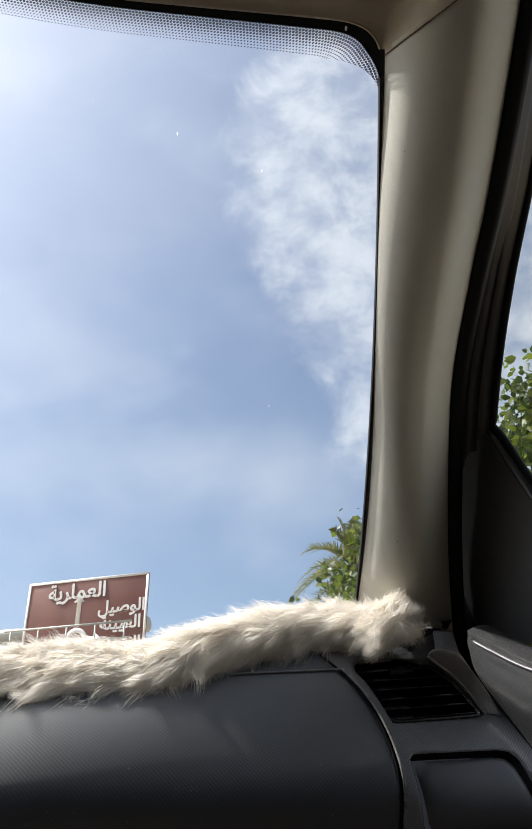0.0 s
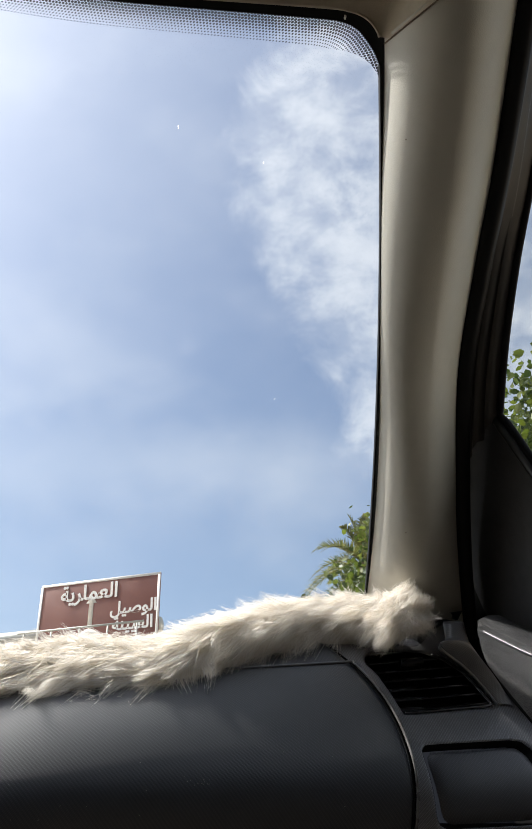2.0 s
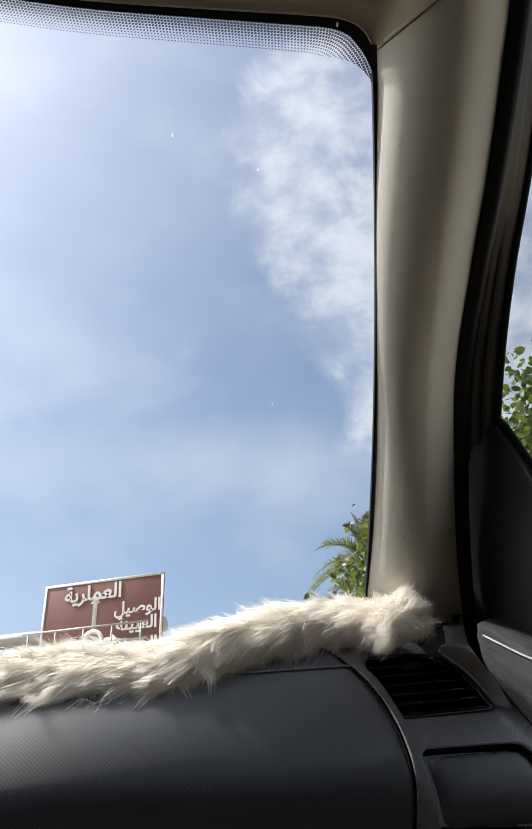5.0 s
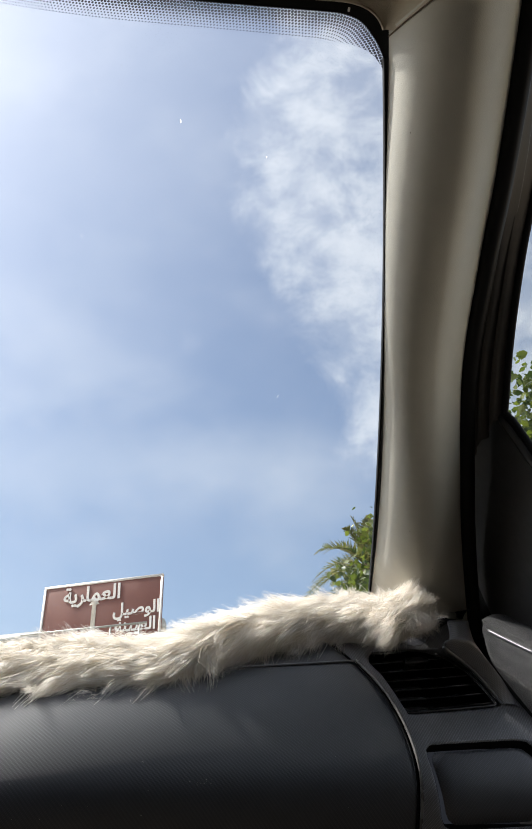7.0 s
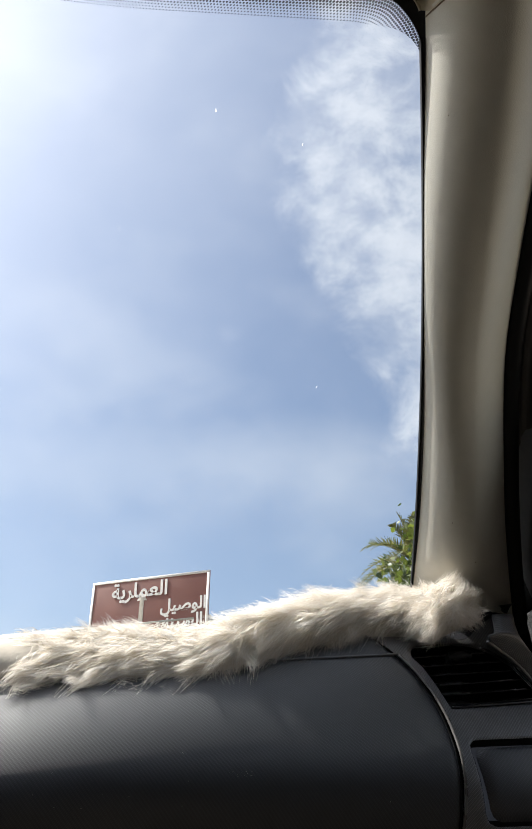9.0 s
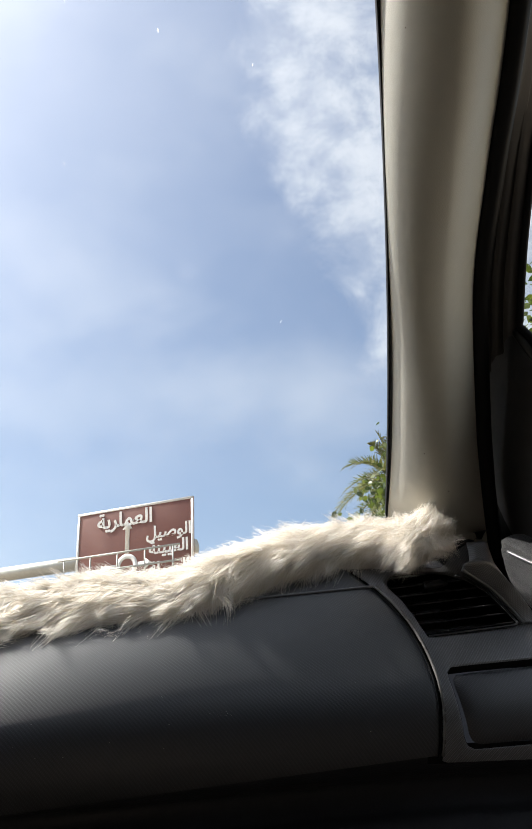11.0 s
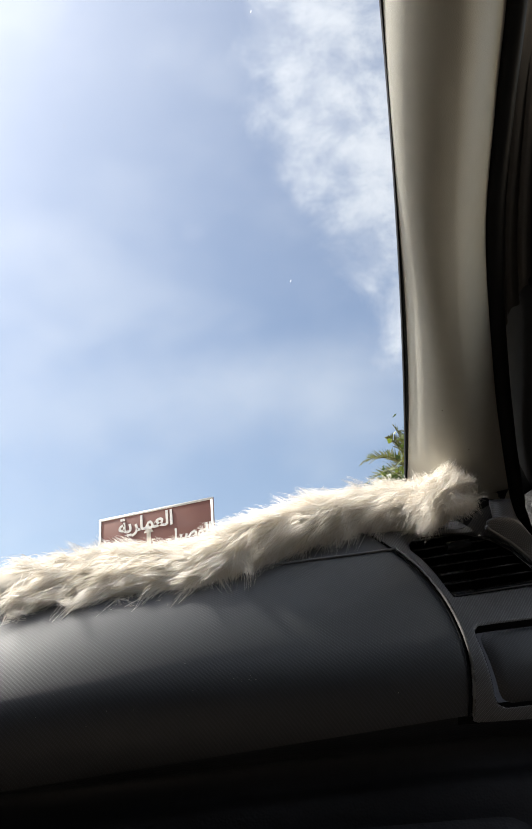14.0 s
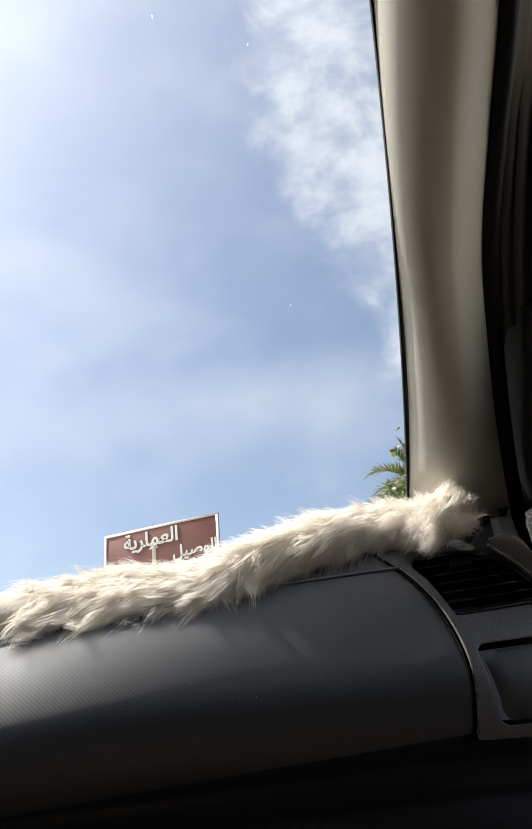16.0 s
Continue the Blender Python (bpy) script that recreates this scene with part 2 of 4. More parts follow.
def sharpen(ob, angle=40):
    mod = ob.modifiers.new("edges", "EDGE_SPLIT")
    mod.split_angle = radians(angle)
    return ob


def empty(name, at=(0, 0, 0)):
    ob = new(name)
    ob.location = at
    return ob


def spline(points, t):
    """A smooth curve through a few points, t from 0 to 1."""
    n = len(points) - 1
    s = min(max(t, 0.0), 1.0) * n
    i = min(int(s), n - 1)
    f = s - i
    p = [Vector(points[min(max(j, 0), n)]) for j in (i - 1, i, i + 1, i + 2)]
    return 0.5 * (2 * p[1] + (p[2] - p[0]) * f + (2 * p[0] - 5 * p[1] + 4 * p[2] - p[3]) * f * f + (3 * p[1] - p[0] - 3 * p[2] + p[3]) * f ** 3)


def beyond(points, t):
    """The same curve, carried straight on past its end."""
    if t <= 1.0:
        return spline(points, t)
    last = spline(points, 1.0)
    return last + (last - spline(points, 0.97)) / 0.03 * (t - 1.0)


def sheet(fn, nu, nv, uv=None):
    """A grid of fn(u, v), with an optional uv map in metres."""
    bm = bmesh.new()
    rows = [[bm.verts.new(fn(i / nu, j / nv)) for j in range(nv + 1)] for i in range(nu + 1)]
    layer = bm.loops.layers.uv.new("UVMap")
    for i in range(nu):
        for j in range(nv):
            f = bm.faces.new((rows[i][j], rows[i + 1][j], rows[i + 1][j + 1], rows[i][j + 1]))
            for loop, (a, b) in zip(f.loops, ((i, j), (i + 1, j), (i + 1, j + 1), (i, j + 1))):
                loop[layer].uv = uv(a / nu, b / nv) if uv else (a / nu, b / nv)
    return bm


def tube(points, radius, sides=8, squash=1.0):
    """A rounded cord along points; radius a number or a function of 0 to 1."""
    bm = bmesh.new()
    pts = [Vector(p) for p in points]
    rings = []
    for i, p in enumerate(pts):
        d = (pts[min(i + 1, len(pts) - 1)] - pts[max(i - 1, 0)]).normalized()
        a = d.cross(Vector((0.2, -1, 0.15))).normalized()
        b = a.cross(d)
        r = radius(i / (len(pts) - 1)) if callable(radius) else radius
        rings.append([bm.verts.new(p + (a * math.cos(q) + b * math.sin(q) * squash) * r) for q in (2 * math.pi * k / sides for k in range(sides))])
    for one, two in zip(rings, rings[1:]):
        for k in range(sides):
            bm.faces.new((one[k], one[(k + 1) % sides], two[(k + 1) % sides], two[k]))
    bm.faces.new(rings[0])
    bm.faces.new(rings[-1])
    return bm


def box(lo, hi, bevel=0.0, segments=2):
    bm = bmesh.new()
    bmesh.ops.create_cube(bm, size=1.0)
    lo, hi = Vector(lo), Vector(hi)
    for v in bm.verts:
        v.co = Vector([l + (h - l) * (c + 0.5) for l, h, c in zip(lo, hi, v.co)])
    if bevel:
        bmesh.ops.bevel(bm, geom=bm.edges[:], offset=bevel, segments=segments, profile=0.6, affect="EDGES")
    return bm


def smooth(lo, hi, x):
    t = min(max((x - lo) / (hi - lo), 0.0), 1.0)
    return t * t * (3 - 2 * t)


# ---- the car's shell ----


def screen_y(x, z):
    """The windscreen: raked, and bowed across the car."""
    return 3.773 - 2.2335 * z - 0.64 * ((x + 0.42) ** 2 - 0.2704)


def screen_point(x, z, out=0.0):
    p = Vector((x, screen_y(x, z), z))
    n = Vector((1.28 * (x + 0.42), 1.0, 2.2335)).normalized()
    return p + n * out


PILLAR_L = [(0.152, 0.318, 1.530), (0.177, 0.402, 1.485), (0.199, 0.491, 1.437), (0.223, 0.583, 1.388), (0.251, 0.684, 1.332), (0.274, 0.786, 1.277), (0.291, 0.880, 1.229)]
PILLAR_R = [(0.244, 0.270, 1.535), (0.262, 0.360, 1.486), (0.285, 0.460, 1.450), (0.303, 0.545, 1.426), (0.324, 0.650, 1.379), (0.352, 0.748, 1.300), (0.376, 0.815, 1.250), (0.391, 0.854, 1.205)]


def make_windscreen():
    w = tagged(empty("window_1", (0.0, 0.9, 1.2)), "raked curved car windscreen, clear dusty glass with black dotted edge", "windscreen", kind="structure")
    def glass(u, v):
        z = 1.18 + (1.60 - 1.18) * v
        edge = 0.181 + (1.483 - z) * 0.535 - 0.34 * max(0.0, 1.483 - z) ** 2
        return screen_point(-1.12 + (1.12 + edge) * u, z, 0.006)
    pane = part("pane", sheet(glass, 40, 24), GLASS, w)
    pane.visible_shadow = False
    return w


make_windscreen()


def header_z(x):
    """Lower edge of the headliner along the top of the windscreen."""
    return 1.5320 - 0.150 * x - 0.22 * max(0.0, x) ** 2 - 0.06 * min(0.0, x) ** 2


CORNER = [(0.128, 3.6930), (0.1655, 3.6741), (0.168, 3.656), (0.179, 3.602)]


def border_point(s):
    """Along the glass's upper edge to its corner and a little down its side: (x, slope metres)."""
    if s < 0.75:
        x = -1.0 + (0.128 + 1.0) * s / 0.75
        return Vector((x, header_z(x) * 2.447, 0))
    f = (s - 0.75) / 0.25
    weights = ((1 - f) ** 3, 3 * f * (1 - f) ** 2, 3 * f * f * (1 - f), f ** 3)
    return Vector((sum(w * p[0] for w, p in zip(weights, CORNER)), sum(w * p[1] for w, p in zip(weights, CORNER)), 0))


def band_point(s, inward, out):
    a, b = border_point(max(0.0, s - 0.004)), border_point(min(1.0, s + 0.004))
    d = (b - a).normalized()
    p = border_point(s) + Vector((d.y, -d.x, 0)) * inward
    return screen_point(p.x, p.y / 2.447, out)


def make_windscreen_edges(w):
    lengths = [0.0]
    for i in range(200):
        lengths.append(lengths[-1] + (border_point((i + 1) / 200) - border_point(i / 200)).length)
    along = lambda s: lengths[min(200, round(s * 200))]
    width = lambda s: 0.0165 * (1 - smooth(0.78, 1.0, s)) + 0.0005
    solid = sheet(lambda u, v: band_point(u, -0.05 + 0.054 * v if u < 0.75 else (-0.012 + 0.016 * v - 0.008 * v * smooth(0.85, 1.0, u)), 0.002), 160, 2)
    part("printed_border", solid, RUBBER, w, "solid black ceramic border of the glass")
    dots = sheet(lambda u, v: band_point(u, 0.0038 - 0.008 * smooth(0.85, 1.0, u) + width(u) * v, 0.002), 200, 6, lambda u, v: (along(u), v * width(u) / 0.0165))
    part("dotted_border", dots, FRIT, w, "fading band of small black dots")
    c = band_point(0.785, 0.0005, -0.0005)
    part("border_notch", box(c - Vector((0.0007, 0.0012, 0.0012)), c + Vector((0.0007, 0.0012, 0.0012)), 0.0003), FLECK, w, "tiny pale notch in the black border")
    inner = lambda z: 0.1735 + (1.483 - z) * 0.535 - 0.34 * (1.483 - z) ** 2
    def seal(u, v):
        z = 1.486 - (1.486 - 1.19) * u
        return screen_point(inner(z) + 0.0075 * v, z, 0.003 - 0.004 * math.sin(math.pi * min(1, v * 2)) * (v < 0.5))
    part("side_seal", sheet(seal, 60, 24), RUBBER, w, "black rubber strip beside the pillar")
    # flecks of dirt and chips on the outside of the glass
    bm = bmesh.new()
    rng = random.Random(5)
    marks = [(0.029, 1.488, 1.3), (0.101, 1.466, 1.2), (-0.022, 1.512, 1.2), (-0.047, 1.454, 1.6), (0.150, 1.36, 1.3), (-0.041, 1.506, 1.0)]
    marks += [(rng.uniform(-0.30, 0.22), rng.uniform(1.30, 1.52), rng.uniform(0.2, 0.5)) for _ in range(60)]
    for x, z, size in marks:
        c = screen_point(x, z, 0.0075)
        t = rng.uniform(-0.5, 0.5)
        a = (Vector((0.25 * math.sin(t), -0.914, 0.405)) + Vector((0.3 * t, 0, 0))).normalized() * size * 0.0013
        b = Vector((1, 0, 0)) * size * 0.00036
        ring = [bm.verts.new(c + a * math.cos(q) * rng.uniform(0.7, 1.2) + b * math.sin(q) * rng.uniform(0.6, 1.3)) for q in (k * math.pi / 3.5 for k in range(7))]
        bm.faces.new(ring)
    tagged(part("glass_flecks", bm, CHIP, w, "pale chips and specks of dirt on the glass"), kind="stuff")


make_windscreen_edges(bpy.data.objects["window_1"])


WINDOW_FRONT = [(0.285, 0.235, 1.618), (0.308, 0.355, 1.550), (0.331, 0.465, 1.481), (0.345, 0.545, 1.436), (0.361, 0.618, 1.393), (0.3735, 0.671, 1.351)]


def make_pillar():
    trim = tagged(empty("trim", (0.32, 0.8, 1.2)), "tan moulded plastic trim of the windscreen pillar, faintly grained", "pillar trim", kind="structure")
    inward = Vector((-0.28, -0.60, -0.75)).normalized()

    def face(u, v):
        a, b = beyond(PILLAR_L, v), beyond(PILLAR_R, v)
        p = a.lerp(b, u)
        if u < 0.60:
            bulge = 0.043 * (1 - (1 - u / 0.60) ** 2.4)
        else:
            bulge = 0.043 - 0.045 * ((u - 0.60) / 0.40) ** 1.85
        return p + inward * bulge * (1.0 - 0.2 * v) * (1 - 0.8 * smooth(0.88, 1.03, v))
    def top_v(u):
        return 0.135 - 0.080 * u
    cut = lambda u, v: face(u, top_v(u) + (1.035 - top_v(u)) * v)
    part("pillar_cover", sheet(cut, 48, 72), TAN, trim)
    groove = [face(u, top_v(u) + 0.006) + inward * 0.0009 for u in (i / 30 for i in range(31))]
    part("pillar_joint", tube(groove, 0.0006, 6), BARK, trim, "fine dark joint at the headliner")
    # painted steel of the pillar behind the trim, from the glass's edge to the door and down to the wing
    eye = Vector((0.01, 0.01, 0.95))
    def steel(u, v):
        a = beyond(PILLAR_L, v)
        b = spline(WINDOW_FRONT, min(1.0, v * 1.45)) if v < 0.69 else Vector((0.392, 0.70, 1.34)).lerp(Vector((0.45, 0.75, 1.08)), (v - 0.69) / 0.61)
        p = a.lerp(b, 0.06 + 0.82 * u)
        return eye + (p - eye) * (1.05 + 0.05 * math.sin(math.pi * u))
    part("steel_pillar", sheet(lambda u, v: steel(u, 1.3 * v), 24, 40), RUBBER, trim, "black painted steel behind the trim")
    for k, (u, v) in enumerate(((0.36, 0.80), (0.62, 0.86), (0.20, 0.25))):
        bm = bmesh.new()
        bmesh.ops.create_icosphere(bm, subdivisions=1, radius=0.0006, matrix=Matrix.Translation(face(u, v)))
        part("speck", bm, BARK, trim, "tiny dark speck of dirt")
    return lambda u: face(u, top_v(u) + 0.006)


pillar_seam = make_pillar()


def make_headliner():
    roof = tagged(empty("ceiling", (0, -0.4, 1.55)), "tan cloth headliner of a car", "headliner", kind="structure")

    def face(u, v):
        if u <= 0.8:
            s = u / 0.8 * 0.885
            front = band_point(s, -0.004, -0.003)
            side = smooth(0.62, 0.885, s)
        else:
            front, side = pillar_seam((u - 0.8) / 0.2) + Vector((-0.0004, -0.0008, -0.001)), 1.0
        way = Vector((0.0, -1.0, 0.16)).lerp(Vector((0.10, -0.9, 0.42)), side)
        curve = Vector((0, 0, -0.0045)) * math.sin(math.pi * min(1.0, v * 22)) * (1 - side)
        return front + way * 1.7 * v ** 2 + curve + Vector((0, 0, -0.16)) * smooth(0.25, 1.0, v)
    part("headliner_panel", sheet(face, 100, 60), CLOTH, roof)
    lip = [band_point(0.885 * i / 80, -0.004, -0.0035) for i in range(81)]
    part("headliner_edge", tube(lip, 0.0010, 8), CLOTH, roof, "rounded cloth edge along the glass")


make_headliner()

# ---- the dashboard ----


def dash_y(x, z):
    cy, cz = 0.976 - 0.155 * (x - 0.1), 0.951 + 0.086 * (x - 0.1)
    rise = (z - cz - 0.055) / (0.165 if z > cz + 0.055 else 0.125)
    roll = cy - 0.22 * math.sqrt(max(1 - rise * rise, 1e-4))
    w = smooth(-0.12, 0.28, x)
    flat = 0.842 - 0.13 * (min(x, 0.27) - 0.27) + 0.44 * (z - 1.146) + 1.2 * ((z - 1.09) ** 2 - 0.0031) * (1 - smooth(1.13, 1.17, z))
    # the lower front curls back under
    under = 7.0 * max(0.0, 1.054 + 0.086 * (min(x, 0.3) - 0.27) - z) ** 2
    return (1 - w) * roll + w * flat + under


def seam_x(z):
    return 0.298 - 0.042 * (max(0.0, z - 0.99) / 0.157) ** 3.2


def gap_x(z):
    """Where the dashboard ends against the door."""
    for (z1, x1), (z0, x0) in (((1.30, 0.394), (1.165, 0.394)), ((1.165, 0.394), (1.148, 0.402)), ((1.148, 0.402), (1.113, 0.416)), ((1.113, 0.416), (1.07, 0.438)), ((1.07, 0.438), (0.6, 0.60))):
        if z >= z0:
            return x0 + (x1 - x0) * (z - z0) / (z1 - z0)
    return 0.6


def on_dash(x, z, proud=0.0):
    return Vector((x, dash_y(x, z) - proud * 0.9, z + proud * 0.4))


def ring_panel(hole, border, rings, proud=0.0, corner=0.0):
    """A panel on the dashboard's face between a border and a hole, both lists of (x, z) in step."""
    bm = bmesh.new()
    layer = bm.loops.layers.uv.new("UVMap")
    n = len(hole)
    grid, flat = [], []
    for r in range(rings + 1):
        f = r / rings
        pts = [(a[0] + (b[0] - a[0]) * f, a[1] + (b[1] - a[1]) * f) for a, b in zip(hole, border)]
        edge = corner * (1 - smooth(0, 0.12, f))
        grid.append([bm.verts.new(on_dash(x, z, proud - edge)) for x, z in pts])
        flat.append([(x, z * 1.1) for x, z in pts])
    for r in range(rings):
        for k in range(n):
            q = (k + 1) % n
            f = bm.faces.new((grid[r][k], grid[r][q], grid[r + 1][q], grid[r + 1][k]))
            for loop, uv in zip(f.loops, (flat[r][k], flat[r][q], flat[r + 1][q], flat[r + 1][k])):
                loop[layer].uv = uv
    return bm


def loop_points(corners, n):
    """n points evenly spaced along a closed loop of (x, z)."""
    pts = [Vector((*c, 0)) for c in corners]
    pts.append(pts[0])
    acc = [0.0]
    for a, b in zip(pts, pts[1:]):
        acc.append(acc[-1] + (b - a).length)
    out = []
    for k in range(n):
        d = acc[-1] * k / n
        i = max(j for j in range(len(acc) - 1) if acc[j] <= d + 1e-9)
        f = (d - acc[i]) / max(1e-9, acc[i + 1] - acc[i])
        p = pts[i].lerp(pts[i + 1], min(1, f))
        out.append((p.x, p.y))
    return out


def cast_out(hole, inside):
    """For each point of a hole, the point where a ray from its middle leaves a region."""
    cx, cz = sum(p[0] for p in hole) / len(hole), sum(p[1] for p in hole) / len(hole)
    out = []
    for x, z in hole:
        lo, hi = 1.0, 12.0
        for _ in range(40):
            m = (lo + hi) / 2
            if inside(cx + (x - cx) * m, cz + (z - cz) * m):
                lo = m
            else:
                hi = m
        out.append((cx + (x - cx) * lo, cz + (z - cz) * lo))
    return out


VENT_HOLE = [(0.300, 1.0935), (0.345, 1.0985), (0.392, 1.1040), (0.3945, 1.1065), (0.386, 1.1235), (0.375, 1.1415), (0.358, 1.1555), (0.338, 1.1625), (0.305, 1.1640), (0.280, 1.1610), (0.2735, 1.1530), (0.2735, 1.1470), (0.283, 1.1340), (0.2905, 1.1170), (0.297, 1.1000)]
LID_HOLE = [(0.3135, 1.0635), (0.330, 1.0650), (0.400, 1.0700), (0.412, 1.0690), (0.420, 1.0620), (0.440, 1.0080), (0.438, 1.0010), (0.430, 0.9975), (0.330, 0.9930), (0.3225, 0.9960), (0.3190, 1.0020), (0.3090, 1.0530), (0.3092, 1.0600)]


def make_dashboard():
    dash = tagged(empty("dashboard", (0.1, 0.85, 0.7)), "black vinyl dashboard with rounded padded front and side air vent", "dashboard")
    # padded roll
    def roll(u, v):
        a = radians(8 + 77 * v)
        x = -1.05 + 1.35 * u
        for _ in range(2):
            cz = 0.951 + 0.086 * (x - 0.1)
            z = cz + 0.22 * math.cos(a)
            x = -1.05 + (seam_x(z) - 0.0012 + 1.05) * (1 - (1 - u) ** 1.3)
        return on_dash(x, z, 0.0025 - 0.0035 * smooth(0.985, 1.0, u))
    pad = part("padded_panel", sheet(roll, 110, 60, lambda u, v: (1.35 * (1 - (1 - u) ** 1.3), 0.30 * v)), VINYL, dash, "padded black panel with woven grain")
    def top(u, v):
        x = -1.05 + 1.436 * u
        z = min(1.1672, 0.951 + 0.086 * (x - 0.1) + 0.2172) + 0.0295 * smooth(0.330, 0.368, x)
        front = on_dash(x, z, 0.0)
        back = Vector((x, screen_y(x, 1.205) - 0.004, 1.205))
        return front.lerp(back, v) + Vector((0, 0, 0.004)) * math.sin(math.pi * v)
    top = sheet(top, 90, 14)
    part("top_panel", top, PEBBLE, dash)
    # raised seam beside the pad
    zs = [1.1455 - (1.1455 - 0.986) * i / 50 for i in range(51)]
    part("seam_piping", tube([on_dash(seam_x(z) + 0.0006, z, 0.0036) for z in zs], 0.0016, 8), PIPING, dash, "thin glossy ridge along the pad's edge")
    crest = lambda x: 1.1450 - (0.245 - x) * 0.085
    turn = [on_dash(x, crest(x), 0.0034) for x in (-0.30 + 0.557 * i / 70 for i in range(71))]
    part("pad_piping", tube(turn, 0.0012, 8), VINYL_TRIM, dash, "thin ridge along the pad's top edge")
    part("seam_backing", sheet(lambda u, v: on_dash(seam_x(1.18 - 0.197 * v) - 0.012 + 0.024 * u, 1.18 - 0.197 * v, -0.004), 4, 40), VOID, dash, "dark strip behind the seam")
    part("seam_groove", tube([on_dash(seam_x(z) - 0.0030, z, 0.0022) for z in zs], 0.0008, 6), VOID, dash, "dark groove along the pad's edge")
    # vent surround
    hole = loop_points(VENT_HOLE, 120)
    def upper(x, z):
        roof = 1.168 + 0.030 * smooth(0.330, 0.368, x)
        return seam_x(z) + 0.0015 <= x <= gap_x(z) and 1.0775 <= z <= roof
    surround = part("vent_surround", ring_panel(hole, cast_out(hole, upper), 14, corner=0.003), VINYL_TRIM, dash)
    part("vent_rim", tube([on_dash(x, z, 0.0) for x, z in hole[:66]], 0.0013, 8), PLASTIC_SHINY, surround, "worn shiny rim of the vent")
    # throat and back are near black, the vent's inner shade put into colour
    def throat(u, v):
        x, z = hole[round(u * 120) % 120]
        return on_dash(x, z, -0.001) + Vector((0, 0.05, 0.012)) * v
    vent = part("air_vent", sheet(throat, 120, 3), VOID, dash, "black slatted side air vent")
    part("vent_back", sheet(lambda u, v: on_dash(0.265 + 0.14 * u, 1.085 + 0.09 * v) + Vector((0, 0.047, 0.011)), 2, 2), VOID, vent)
    for k in range(7):
        zc = 1.1035 + 0.0105 * k
        def inside(x):
            z = zc + 0.117 * (x - 0.345)
            hit = False
            for (x0, z0), (x1, z1) in zip(VENT_HOLE, VENT_HOLE[1:] + VENT_HOLE[:1]):
                if (z0 > z) != (z1 > z) and x < x0 + (x1 - x0) * (z - z0) / (z1 - z0):
                    hit = not hit
            return hit
        xs = [x for x in (0.262 + 0.0005 * i for i in range(290)) if inside(x)]
        if len(xs) < 20:
            continue
        x0, x1 = xs[0], xs[-1]
        bm = bmesh.new()
        rings = []
        for i in range(13):
            x = x0 + (x1 - x0) * i / 12
            c = on_dash(x, zc + 0.117 * (x - 0.345), -0.0045)
            prof = [(0.0, 0.0005), (0.0006, -0.0004), (0.010, 0.0022), (0.024, 0.0054), (0.024, 0.0066), (0.010, 0.0036)]
            rings.append([bm.verts.new(c + Vector((0, dy, dz))) for dy, dz in prof])
        for one, two in zip(rings, rings[1:]):
            for j in range(6):
                bm.faces.new((one[j], one[(j + 1) % 6], two[(j + 1) % 6], two[j]))
        bm.faces.new(rings[0])
        bm.faces.new(rings[-1])
        sharpen(part("slat", bm, SLAT, vent))
    tab = box((-0.0125, -0.006, -0.0035), (0.0125, 0.008, 0.0035), 0.0016, 3)
    knob = part("vent_slider", tab, PLASTIC_SHINY, vent, "small sliding knob on the slats")
    knob.matrix_basis = Matrix.Translation(on_dash(0.322, 1.1490, -0.001)) @ Matrix.Rotation(-0.117, 4, "Y") @ Matrix.Rotation(-0.3, 4, "X")
    # upright corner beside the pillar, standing proud and sweeping down beside the vent
    left = [(0.3715, 1.1990, 0), (0.3700, 1.1860, 0), (0.3660, 1.1735, 0), (0.3570, 1.1675, 0), (0.3665, 1.1570, 0), (0.3790, 1.1445, 0), (0.3905, 1.1240, 0), (0.3985, 1.1045, 0)]
    right = [(0.3955, 1.2000, 0), (0.3940, 1.1880, 0), (0.3940, 1.1760, 0), (0.3960, 1.1690, 0), (0.4005, 1.1570, 0), (0.4065, 1.1410, 0), (0.4120, 1.1210, 0), (0.4165, 1.1030, 0)]
    seat = Vector((0.0, 0.0, 0.95))

    def stand_out(p, v):
        return p + (seat - p) * 0.074 * (1 - smooth(0.40, 1.0, v))

    def corner(u, v):
        w = min(1.0, max(0.0, (u - 0.15) / 0.70))
        p = spline(left, v).lerp(spline(right, v), w)
        crown = 0.0065 * (1 - abs(2 * w - 1) ** 3.5) * (1 - 0.7 * smooth(0.8, 1.0, v)) * smooth(-0.02, 0.10, v) + 0.006 * math.exp(-((v - 0.42) / 0.10) ** 2) * (1 - w)
        front = stand_out(on_dash(p.x, p.y, 0.0012 + crown), v)
        back = max(0.0, 0.15 - u, u - 0.85) / 0.15
        return front.lerp(on_dash(p.x, p.y, -0.002), back)
    part("vent_corner", sheet(corner, 40, 80, lambda u, v: (u * 0.035, v * 0.12)), VINYL_TRIM, dash, "grained corner sweeping down beside the vent")
    rim = [(0.45 + 0.55 * i / 40, spline(left, 0.45 + 0.55 * i / 40)) for i in range(41)]
    part("vent_side_rim", tube([stand_out(on_dash(p.x, p.y, 0.0015), v) for v, p in rim], 0.0016, 8), TRIM_EDGE, dash, "thin raised rim along the vent's side")
    # lower panel with a lid
    lid_hole = loop_points(LID_HOLE, 120)
    def lower(x, z):
        return seam_x(z) + 0.0015 <= x <= gap_x(z) and 0.982 <= z <= 1.0778
    frame_ = part("lid_surround", ring_panel(lid_hole, cast_out(lid_hole, lower), 10, corner=0.002), VINYL_TRIM, dash)
    # walls of the lid's gap, its shade painted near black
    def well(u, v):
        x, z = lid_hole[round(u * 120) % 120]
